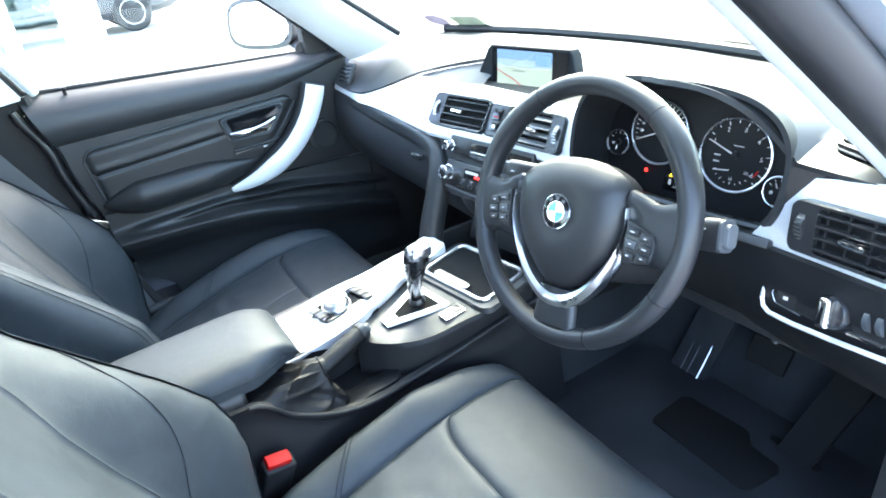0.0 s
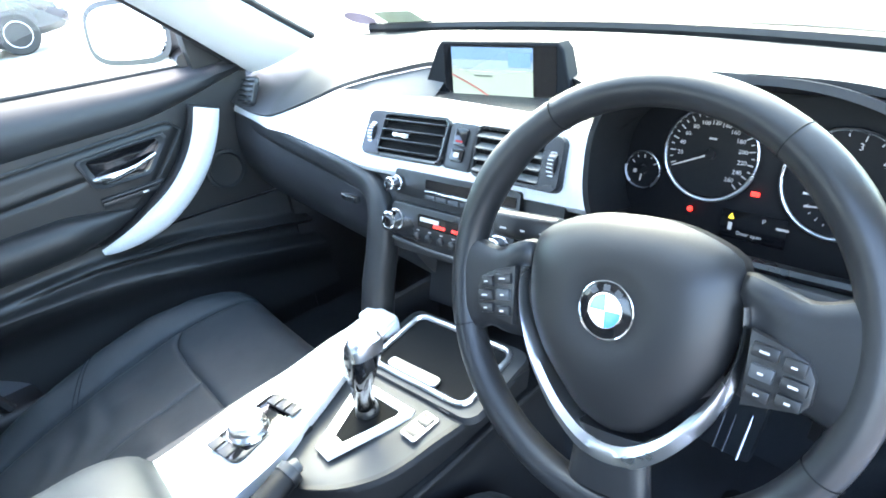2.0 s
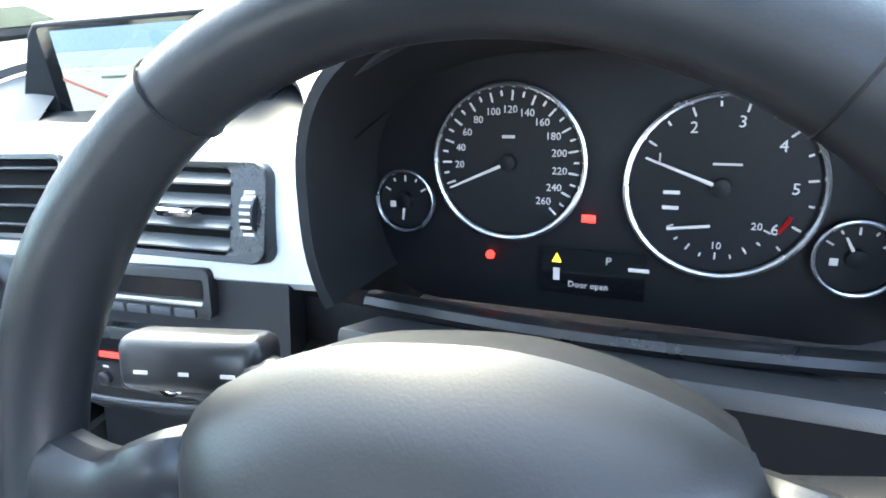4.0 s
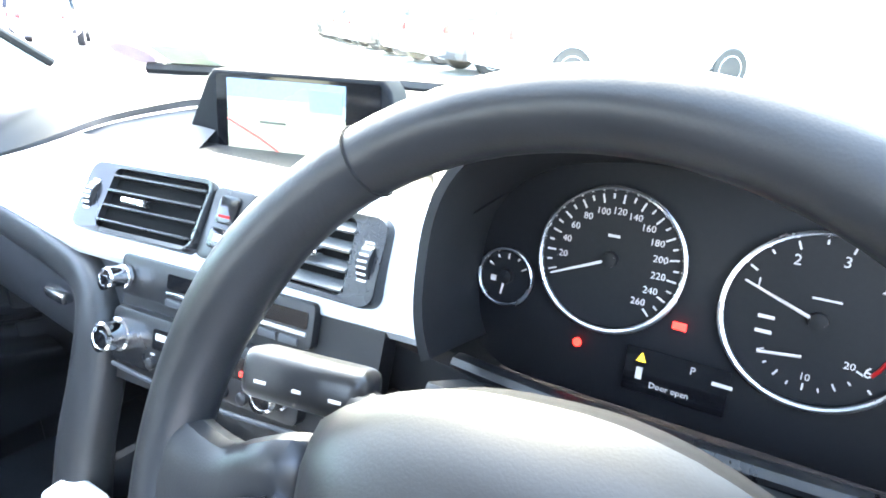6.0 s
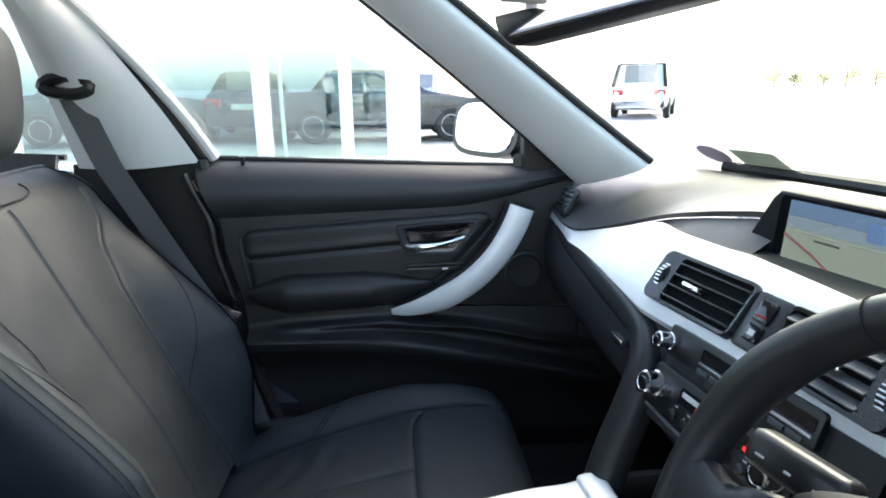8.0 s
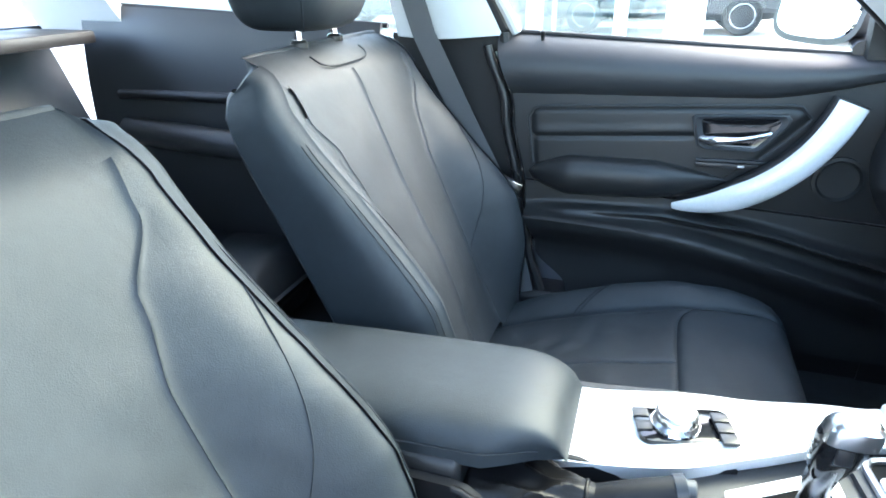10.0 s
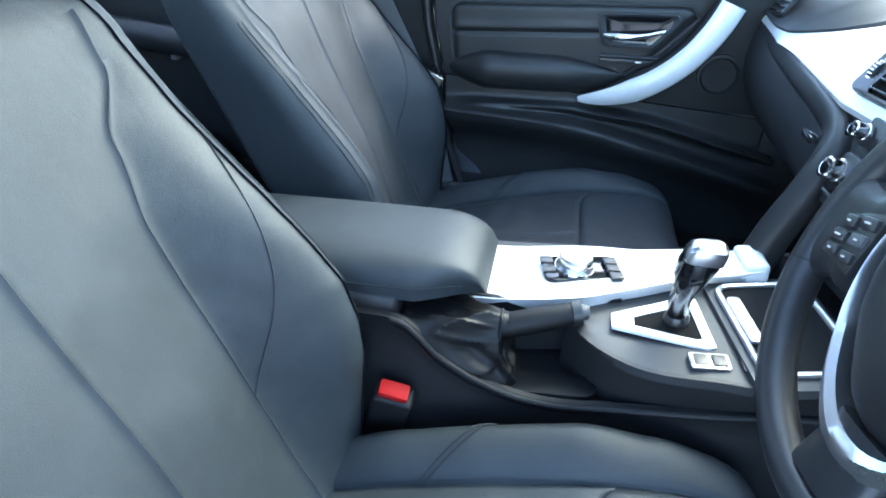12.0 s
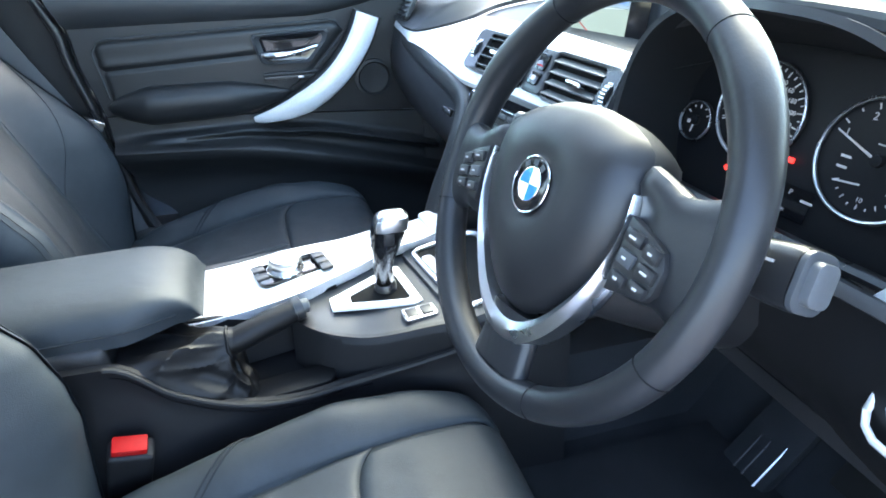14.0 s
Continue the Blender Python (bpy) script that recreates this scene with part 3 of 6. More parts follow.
# rear passenger door
rdoor = thing("door_2", "black-lined rear passenger door behind the seat", "door", kind="structure")
bm = surface(lambda u, v: Vector((-0.72 + 0.04 * math.sin(math.pi * v) ** 0.6, -1.60 + 0.80 * u, 0.34 + (belt(-1.0) + 0.035 * (1 - u) - 0.34) * v)), 20, 24)
part("door_lining", thick(bm, -0.012), SOFT, rdoor)
part("rear_armrest", tube(curve((-0.69, -1.5, 0.70), (-0.64, -1.3, 0.70), (-0.63, -1.0, 0.69), (-0.67, -0.82, 0.66)), 0.035, seg=12), SOFT, rdoor)
part("rear_strake", tube(curve((-0.68, -1.5, 0.79), (-0.66, -1.3, 0.80), (-0.66, -1.0, 0.80), (-0.69, -0.80, 0.80)), 0.012, seg=10), DARK, rdoor)
part("rear_pull", tube(curve((-0.675, -1.125, 0.640), (-0.645, -1.09, 0.672), (-0.635, -1.02, 0.690), (-0.655, -0.90, 0.73)), lambda k: 0.005 + 0.013 * math.sin(math.pi * min(1, 0.2 + k)), seg=12, flat=0.6), SILVER, rdoor, "satin silver grab handle")
part("rear_waist_seal", tube([(-0.735, -1.58, belt(-1.0) + 0.036), (-0.735, -0.79, belt(-0.85))], 0.006, seg=8), GASKET, rdoor)
bm = surface(lambda u, v: Vector((-0.745 + 0.15 * v ** 1.2, -1.62 + 0.84 * u - 0.02 * v, belt(-1) + 0.38 * v)), 6, 6)
g = part("rear_glass", bm, CLEAR, rdoor)
g.visible_shadow = False
part("rear_door_skin", rbox((0.06, 0.82, 0.62), (-0.80, -1.18, 0.60), bevel=0.03), PAINT, rdoor)

# rear door on the driver's side, shut; out of view, added to block side light
rdoor = thing("door_3", "shut black-lined rear door behind the driver's seat, unseen, added to block light", "door", kind="structure")
bm = surface(lambda u, v: Vector((0.72 - 0.04 * math.sin(math.pi * v) ** 0.6, -1.60 + 0.80 * u, 0.34 + (belt(-1.0) + 0.035 * (1 - u) - 0.34) * v)), 20, 24)
part("door_lining", thick(bm, 0.012), SOFT, rdoor)
part("rear_waist_seal", tube([(0.735, -1.58, belt(-1.0) + 0.036), (0.735, -0.79, belt(-0.85))], 0.006, seg=8), GASKET, rdoor)
bm = surface(lambda u, v: Vector((0.745 - 0.15 * v ** 1.2, -1.62 + 0.84 * u - 0.02 * v, belt(-1) + 0.38 * v)), 6, 6)
part("rear_glass", bm, DIMMING_GLASS, rdoor, "dark glass added to dim the side light")
part("rear_door_skin", rbox((0.06, 0.82, 0.62), (0.80, -1.18, 0.60), bevel=0.03), PAINT, rdoor)

# outside mirror
om = thing("wing_mirror", "rounded passenger wing mirror in a dark housing", "mirror", (-0.868, 0.050, 0.988), rot=(-9, 0, 30))
bm = loft([[(0.115 * k * math.copysign(abs(math.cos(a)) ** 0.6, math.cos(a)), d, 0.066 * k * math.copysign(abs(math.sin(a)) ** 0.6, math.sin(a)) + 0.004) for a in (2 * math.pi * i / 28 for i in range(28))] for d, k in ((-0.004, 0.94), (-0.004, 1.0), (0.03, 1.0), (0.07, 0.86), (0.095, 0.5), (0.10, 0.1))], ring=True, cap=True)
part("housing", bm, HARD, om)
bm = loft([[(0.103 * k * math.copysign(abs(math.cos(a)) ** 0.6, math.cos(a)), d, 0.0555 * k * math.copysign(abs(math.sin(a)) ** 0.6, math.sin(a)) + 0.004) for a in (2 * math.pi * i / 28 for i in range(28))] for d, k in ((-0.0045, 1.0), (-0.0075, 0.97), (-0.008, 0.02))], ring=True, cap=True)
part("mirror_glass", bm, MIRROR, om)
part("mirror_foot", tube([(0.07, 0.04, -0.03), (0.12, 0.02, -0.055), (0.155, -0.01, -0.06)], 0.026, seg=10, flat=0.7), HARD, om)

# ---- dashboard ----
GREY_CAP = material("grey_switch_plastic", (0.045, 0.048, 0.052), 0.4)
dash = thing("dashboard", "black soft dashboard with a broad satin silver band", "dashboard")


def trim_low(x):
    """Lower edge of the silver band (y, z)."""
    return line([(-0.69, (0.165, 0.824)), (-0.50, (0.150, 0.818)), (-0.19, (0.146, 0.802)), (0.185, (0.212, 0.800))], x)


def trim_high(x):
    """Upper edge of the silver band (y, z)."""
    keys = [(-0.69, (0.168, 0.829)), (-0.52, (0.160, 0.828)), (-0.474, (0.212, 0.842)), (-0.42, (0.243, 0.861)), (-0.385, (0.246, 0.870)), (-0.33, (0.235, 0.878)), (-0.255, (0.219, 0.885)), (-0.145, (0.219, 0.892)), (-0.09, (0.230, 0.893)), (0.185, (0.240, 0.893))]
    return tuple(glide([(a, p[k]) for a, p in keys], x) for k in (0, 1))


def trim_face(x, k):
    """Point on the band, k from 0 (below) to 1 (above): upright below, rolling back above."""
    (y0, z0), (y1, z1) = trim_low(x), trim_high(x)
    h, d = z1 - z0, y1 - y0
    return Vector((x, y0 + d * k ** 1.35, z0 + h * (1 - (1 - k) ** 1.12)))


bm = surface(lambda u, v: trim_face(-0.69 + (0.868 + 0.012 * v ** 4 + 0.010 * (1 - v) ** 3) * u, v) + Vector((0, -0.002 if 0 < v < 1 else 0.004, 0)), 110, 14)
part("trim_band", thick(bm, -0.004), SILVER, dash, "satin silver trim band")


def lip(x):
    """Rear edge of the soft top (y, z)."""
    if x > 0.19:
        k = min(1, abs(x - 0.352) / 0.185)
        return (0.195 + 0.02 * k, 0.885 + 0.085 * (1 - k ** 2.6)) if x < 0.525 else (0.215 - 0.2 * (x - 0.525), 0.896 + 0.06 * (x - 0.525))
    keys = [(-0.72, (0.165, 0.832)), (-0.52, (0.158, 0.831)), (-0.474, (0.214, 0.846)), (-0.423, (0.249, 0.866)), (-0.36, (0.251, 0.884)), (-0.29, (0.250, 0.901)), (-0.20, (0.258, 0.920)), (-0.14, (0.268, 0.930)), (-0.07, (0.295, 0.930)), (0.10, (0.300, 0.915)), (0.19, (0.215, 0.892))]
    return tuple(glide([(a, p[k]) for a, p in keys], x) for k in (0, 1))


def top(u, v):
    x = -0.70 + 1.40 * u
    (y0, z0), y1 = lip(x), cowl_y(x)
    z1 = 0.908
    bulge = 0.018 * math.sin(math.pi * v)
    k = 1 - (1 - v) ** 2.4
    y = y0 + (y1 - y0) * v
    return Vector((x, y - 0.004 * math.sin(math.pi * min(1, v * 3)), z0 + (z1 - z0) * k + bulge))


part("dash_top", thick(surface(top, 170, 26), -0.007), SOFT, dash, "black grained soft dash top")


def ledge(u, v):
    """Recessed face between the silver band and the soft top."""
    x = -0.53 + 0.42 * u
    v = -0.2 + 1.17 * v
    a, b = trim_high(x), lip(x)
    return Vector((x, a[0] + (b[0] - a[0]) * v + 0.003, a[1] + (b[1] - a[1]) * v - 0.001))


part("ledge", surface(ledge, 60, 6), SOFT, dash)
bm = surface(lambda u, v: Vector((-0.13 + 0.33 * u, trim_high(-0.13 + 0.33 * u)[0] - 0.002 + 0.10 * v, trim_high(-0.13 + 0.33 * u)[1] + 0.002 + 0.012 * v)), 12, 4)
part("display_shelf", bm, DARK, dash)


# vents: a frame with a near-black sheet as the shaded throat, slats, cross vanes and a slider; face in its own x, z
def vent(w, h, m, slats, thumb_left, tilt=12, deep=0.009, vanes=0, slat_mat=VENT_GREY):
    side = 1 if thumb_left else -1
    cx, sw = side * 0.09 * w, w * 0.76
    ring_ = [(x, z) for x, z in rounded(w, h, 0.011)]
    hole = [(cx + x, z) for x, z in rounded(sw, h * 0.86, 0.006)]
    v = part("air_vent", loft([[m @ Vector((x, 0.004, z)) for x, z in ring_], [m @ Vector((x, -0.012, z)) for x, z in ring_], [m @ Vector((x * 0.985, -0.0145, z * 0.97)) for x, z in ring_], [m @ Vector((x, -0.0135, z)) for x, z in hole], [m @ Vector((x, -0.004, z)) for x, z in hole]], ring=True), VENT_GREY, dash, "black slatted air vent")
    part("throat_shade", rbox((sw + 0.004, 0.003, h * 0.88), m @ pose(cx, -0.0055, 0), bevel=0.0005), RECESS_SHADE, v)
    for i in range(slats):
        z = -h * 0.43 + h * 0.86 * (i + 0.5) / slats
        part("slat", rbox((sw, deep, 0.0022), m @ pose(cx, -0.0105, z, tilt, 0, 0), bevel=0.0008), slat_mat, v)
    for i in range(vanes):
        part("vane", rbox((0.0018, 0.004, h * 0.84), m @ pose(cx - sw * 0.42 + sw * 0.21 * i, -0.0085, 0), bevel=0.0005), DARK, v)
    part("slider", rbox((0.030, 0.010, 0.0065), m @ pose(cx - side * 0.012, -0.018, -0.001, 10, 0, 0), bevel=0.002), CHROME, v, "silver slider tab")
    tx = -side * w * 0.405
    part("thumb_wheel", turned([(0.003, -0.006), (0.018, -0.005), (0.018, 0.005), (0.003, 0.006)], m @ pose(tx, -0.001, 0, 0, 90, 0), seg=24), HARD, v)
    for i in range(7):
        part("thumb_mark", rbox((0.008, 0.002, 0.0018), m @ pose(tx, -0.0188 + 0.00055 * (i - 3) ** 2, -0.0135 + 0.0045 * i), bevel=0), PEARL, v)
    return v


def face_pose(x, k):
    p, q = trim_face(x, k), trim_face(x + 0.02, k)
    ax, up = (q - p).normalized(), (trim_face(x, k + 0.2) - trim_face(x, k - 0.2)).normalized()
    out = ax.cross(up).normalized()
    up = out.cross(ax)
    return Matrix.Translation(p + out * 0.0015) @ Matrix((ax, -out, up)).transposed().to_4x4()


vent(0.152, 0.066, face_pose(-0.112, 0.48), 4, True, 6)
# slats here take the paler colour for the light on their tops
vent(0.132, 0.066, face_pose(0.080, 0.48), 4, False, 38, 0.013, 0, LIT_SLAT)
hz = face_pose(-0.012, 0.48)
pod = part("hazard_pod", plate(rounded(0.046, 0.062, 0.006), 0.012, hz @ pose(0, 0, 0, 90, 0, 0) @ pose(0, 0, -0.003), bevel=0.003), HARD, dash, "black switch pod with hazard button")
part("hazard_button", plate(rounded(0.022, 0.024, 0.004), 0.004, hz @ pose(0, -0.008, 0.012, 90, 0, 0), bevel=0.0015), GLOSS, pod)
part("lock_button", plate(rounded(0.022, 0.018, 0.004), 0.004, hz @ pose(0, -0.008, -0.012, 90, 0, 0), bevel=0.0015), GLOSS, pod)
part("lock_print", rbox((0.008, 0.001, 0.006), hz @ pose(0, -0.0125, -0.012), bevel=0), PRINT, pod)
part("hazard_print", rbox((0.012, 0.001, 0.002), hz @ pose(0, -0.0125, 0.006), bevel=0), RED, pod)
# small upright vent at the door end of the dash
ev = part("end_vent", plate(rounded(0.040, 0.056, 0.010), 0.010, pose(-0.604, 0.172, 0.866, 62, 0, 8), bevel=0.003), HARD, dash, "black air vent at the dash end")
for i in range(5):
    part("slat", rbox((0.032, 0.012, 0.003), pose(-0.604, 0.172, 0.866, -28, 0, 8) @ pose(0, -0.012, -0.020 + 0.0100 * i, 15, 0, 0), bevel=0.001), GLOSS, ev)
# demister grille in the dash top on the driver's side
dv = part("demister_vent", plate(rounded(0.11, 0.045, 0.014), 0.006, pose(0.622, 0.218, 0.931, 24, 4, -14), bevel=0.002), GLOSS, dash)
for i in range(5):
    part("slat", rbox((0.10, 0.004, 0.006), pose(0.622, 0.218, 0.931, 24, 4, -14) @ pose(0, -0.016 + 0.008 * i, 0.007), bevel=0.001), HARD, dv)

# central display
D0 = pose(-0.022, 0.287, 0.921, -5, 0, 10)
disp = part("display", plate([(-0.150, -0.054), (0.120, -0.054), (0.100, 0.037), (0.093, 0.046), (-0.093, 0.046), (-0.102, 0.037)], 0.026, D0 @ pose(0, 0.012, 0, 90, 0, 0), bevel=0.004, seg=3), SCREEN_FRAME, dash, "navigation display in a black trapezoid frame")
part("display_glass", plate(rounded(0.180, 0.092, 0.004), 0.001, D0 @ pose(0.002, -0.0142, -0.004, 90, 0, 0), bevel=0), GLOSS, disp)
MAP = material("map_picture", (0.12, 0.14, 0.12), 0.3, emit=(0.66, 0.78, 0.60), power=0.040, vary=0.05)
MAP_SKY = material("map_sky", (0.07, 0.11, 0.16), 0.3, emit=(0.30, 0.52, 0.85), power=0.036)
MAP_HAZE = material("map_haze", (0.10, 0.13, 0.15), 0.3, emit=(0.52, 0.70, 0.80), power=0.040)
part("map", plate(rounded(0.132, 0.058, 0.001), 0.0006, D0 @ pose(-0.008, -0.0154, -0.0185, 90, 0, 0), bevel=0), MAP, disp, "pale map with a road line")
part("map_haze", plate(rounded(0.132, 0.012, 0.001), 0.0006, D0 @ pose(-0.008, -0.0154, 0.0167, 90, 0, 0), bevel=0), MAP_HAZE, disp)
part("map_sky", plate(rounded(0.132, 0.016, 0.001), 0.0006, D0 @ pose(-0.008, -0.0154, 0.0309, 90, 0, 0), bevel=0), MAP_SKY, disp)
MAP_INK = material("map_text_dark", (0.05, 0.06, 0.05), 0.5)
part("map_road", tube([D0 @ Vector((-0.074, -0.0165, 0.002)), D0 @ Vector((-0.035, -0.0165, -0.013)), D0 @ Vector((0.028, -0.0165, -0.044))], 0.0011, seg=6), material("map_road_red", (0.30, 0.06, 0.05), 0.5), disp)
part("map_road", tube([D0 @ Vector((-0.060, -0.0164, 0.009)), D0 @ Vector((0.0, -0.0164, 0.007)), D0 @ Vector((0.05, -0.0164, 0.010))], 0.0004, seg=6), material("map_lane_grey", (0.4, 0.42, 0.4), 0.5), disp)
for i in range(5):
    part("map_caption", rbox((0.006, 0.0006, 0.005), D0 @ pose(-0.066 + 0.0075 * i, -0.0164, -0.041), bevel=0), MAP_INK, disp)
part("map_caption", rbox((0.030, 0.0006, 0.002), D0 @ pose(-0.020, -0.0164, 0.002), bevel=0), MAP_INK, disp)
part("map_panel", rbox((0.034, 0.0006, 0.018), D0 @ pose(0.038, -0.0164, 0.024), bevel=0), material("map_box_blue", (0.16, 0.24, 0.40), 0.5), disp)


# centre stack below the band
def stack(x, z):
    """Face of the centre stack, leaning towards the seats below."""
    return 0.160 + 0.16 * (x + 0.1) - 0.30 * (0.80 - z)


def on_stack(x, z, d=0.0):
    return pose(x, stack(x, z) - d, z, -16.5, 0, 9)


bm = surface(lambda u, v: Vector((-0.118 + 0.27 * u, stack(-0.118 + 0.27 * u, 0.81 - 0.23 * v) + 0.085 * min(1, max(0, (0.23 * v - 0.112) / 0.05)) ** 0.6, 0.81 - 0.23 * v)), 10, 40)
part("stack_face", thick(bm, 0.02), DARK, dash, "black centre stack over a dark hollow")
part("stack_side", rbox((0.010, 0.13, 0.19), (0.150, 0.215, 0.655, 0, 0, 9), bevel=0.003), DARK, dash)
# soft roll under the silver band that turns down beside the stack as its cheek
roll_path = [(-0.665, 0.163, 0.806), (-0.52, 0.152, 0.801), (-0.36, 0.146, 0.792), (-0.24, 0.142, 0.786), (-0.175, 0.136, 0.776), (-0.142, 0.122, 0.748), (-0.132, 0.104, 0.700), (-0.130, 0.082, 0.640), (-0.126, 0.066, 0.585), (-0.124, 0.060, 0.555)]
pts = [Vector([glide([(k, p[c]) for k, p in enumerate(roll_path)], t) for c in range(3)]) for t in np.linspace(0, 9, 64)]
rows = []
for i, p in enumerate(pts):
    k = i / 63
    d = (pts[min(i + 1, 63)] - pts[max(i - 1, 0)]).normalized()
    out = Vector((0.25, -1, 0.15))
    out = (out - d * out.dot(d)).normalized()
    side = d.cross(out)
    w, t = 0.020 + 0.004 * k, 0.016 + 0.008 * k
    rows.append([p + side * w * math.copysign(abs(math.cos(a)) ** 0.7, math.cos(a)) + out * (t * math.copysign(abs(math.sin(a)) ** 0.7, math.sin(a)) - t * 0.8) for a in (2 * math.pi * j / 18 for j in range(18))])
part("stack_cheek", loft(rows, ring=True, cap=True), PAD_LOW, dash, "black soft cheek under the band and beside the stack")
radio = part("radio", plate(rounded(0.215, 0.036, 0.005), 0.008, on_stack(-0.010, 0.796) @ pose(0, 0, 0, 90, 0, 0), bevel=0.002), HARD, dash, "black radio with a silver knob")
part("radio_screen", plate(rounded(0.150, 0.013, 0.002), 0.001, on_stack(0.018, 0.802, 0.0085) @ pose(0, 0, 0, 90, 0, 0), bevel=0), GLOSS, radio)
part("disc_slot", rbox((0.150, 0.003, 0.0035), on_stack(0.018, 0.792, 0.0085), bevel=0.001), PEARL, radio, "bright slot lip")
for i in range(7):
    part("preset_button", rbox((0.018, 0.003, 0.0065), on_stack(-0.046 + 0.0205 * i, 0.785, 0.009), bevel=0.0015), GREY_CAP, radio)
climate = part("climate_panel", plate(rounded(0.215, 0.050, 0.008), 0.010, on_stack(-0.010, 0.744) @ pose(0, 0, 0, 90, 0, 0), bevel=0.003), HARD, dash, "black climate panel with two knobs and red readout")
part("panel_lip", tube([on_stack(x, 0.720 - 0.006 * math.cos(x * 14), 0.010).translation for x in np.linspace(-0.108, 0.10, 14)], 0.0022, seg=8), GREY_CAP, climate)
part("climate_readout", plate(rounded(0.120, 0.018, 0.002), 0.001, on_stack(-0.002, 0.753, 0.0105) @ pose(0, 0, 0, 90, 0, 0), bevel=0), GLOSS, climate)
for x, w in ((-0.022, 0.020), (0.012, 0.024), (0.046, 0.014)):
    part("red_figures", rbox((w, 0.001, 0.0040), on_stack(x, 0.750, 0.0122), bevel=0), RED_LAMP, climate)
part("white_figures", rbox((0.034, 0.001, 0.0055), on_stack(-0.040, 0.756, 0.0122), bevel=0), PRINT, climate)
for i in range(7):
    part("climate_button", turned([(0.0055, 0), (0.0055, 0.004), (0.004, 0.005)], on_stack(-0.060 + 0.021 * i, 0.731, 0.010) @ pose(0, 0, 0, 90, 0, 0), seg=14), HARD, climate)
    part("button_print", rbox((0.005, 0.001, 0.0016), on_stack(-0.060 + 0.021 * i, 0.7395, 0.0105), bevel=0), PRINT, climate)


def knob(parent, x, z, r):
    k = part("knob", turned([(r * 1.12, 0), (r * 1.12, 0.004), (r, 0.005), (r * 0.96, 0.019), (r * 0.80, 0.0205), (r * 0.74, 0.0185), (0.001, 0.0185)], on_stack(x, z, 0.010) @ pose(0, 0, 0, 90, 0, 0), seg=28), CHROME, parent, "ribbed silver turning knob")
    part("knob_face", turned([(r * 0.70, 0), (r * 0.70, 0.002), (0.001, 0.0025)], on_stack(x, z, 0.0285) @ pose(0, 0, 0, 90, 0, 0), seg=24), GLOSS, k)


knob(radio, -0.106, 0.797, 0.0095)
knob(climate, -0.102, 0.747, 0.0135)
knob(climate, 0.078, 0.747, 0.0135)

# glove box and lower passenger side
bm = surface(lambda u, v: Vector((-0.69 + 0.58 * u, 0.160 + 0.02 * math.sin(math.pi * v) * -1 + 0.05 * v * v, 0.818 - 0.20 * v - 0.018 * u)), 16, 12)
part("glove_box", thick(bm, 0.02), PAD, dash, "black glove box lid")
part("glove_box_latch", rbox((0.040, 0.012, 0.011), (-0.235, 0.138, 0.745), bevel=0.003), PEARL, dash, "small silver latch")
bm = surface(lambda u, v: Vector((-0.69 + 0.58 * u, 0.235 + 0.43 * v, 0.612 - 0.06 * v)), 8, 8)
part("dash_underside", thick(bm, 0.02), DARK, dash)
# driver's side: lower panel, end trim, light switches
def dash_end(x):
    """Depth of the driver's end of the dash, which comes forward to the door."""
    return min(0.236, 0.226 - 0.25 * (x - 0.495))


bm = surface(lambda u, v: Vector((0.13 + 0.59 * u, dash_end(0.13 + 0.59 * u) + 0.06 * v * v - 0.006 * math.sin(math.pi * v), min(0.815, 0.786 + 0.12 * max(0, 0.13 + 0.59 * u - 0.482)) - 0.155 * v)), 30, 14)
part("knee_panel", thick(bm, 0.02), FLANK, dash, "black knee panel")
bm = surface(lambda u, v: Vector((0.11 + 0.58 * u, 0.262 + 0.40 * v, 0.638 + 0.02 * v)), 8, 8)
part("dash_underside", thick(bm, 0.02), DARK, dash)


def end_trim(u, v):
    """Silver end piece: a point beside the hood that widens towards the door."""
    lo_x, hi_x = 0.482 + 0.238 * u, 0.556 + 0.164 * u
    lo = Vector((lo_x, dash_end(lo_x) - 0.004, 0.788 + 0.125 * (lo_x - 0.482)))
    hi = Vector((hi_x, dash_end(hi_x) + 0.006, 0.889 + 0.016 * min(1, u * 2.2) + 0.03 * max(0, u - 0.45)))
    p = lo.lerp(hi, v)
    return p + Vector((0, -0.006 * math.sin(math.pi * v), 0.004 * math.sin(math.pi * u) * v))


part("trim_end", thick(surface(end_trim, 24, 12), 0.006), SILVER, dash, "satin silver end trim")
vent(0.165, 0.060, pose(0.630, 0.178, 0.851, -8, -7.5, -14), 4, True, 14, 0.009, 5)
LP = pose(0.617, 0.185, 0.757, -10, -12, -14)
lights = part("light_panel", plate([(-0.068, 0.032), (-0.084, -0.004), (-0.080, -0.013), (-0.025, -0.020), (0.098, -0.020), (0.098, 0.034)], 0.008, LP @ pose(0, 0, 0, 90, 0, 0), bevel=0.003), HARD, dash, "black light-switch panel with a grey rim")
outline = [(-0.086, 0.046), (-0.096, 0.018), (-0.101, -0.014), (-0.098, -0.025), (-0.088, -0.031), (-0.05, -0.0335), (0.0, -0.0335), (0.05, -0.0325), (0.11, -0.0315)]
part("panel_rim", tube([LP @ Vector((x, -0.006, y)) for x, y in outline], 0.0030, seg=8), SILVER, lights, "satin silver rim")
part("panel_rim", tube([LP @ Vector((x, -0.0085, y)) for x, y in [(-0.070, 0.030), (-0.084, -0.004), (-0.078, -0.014), (-0.040, -0.019)]], 0.0009, seg=6), PEARL, lights)
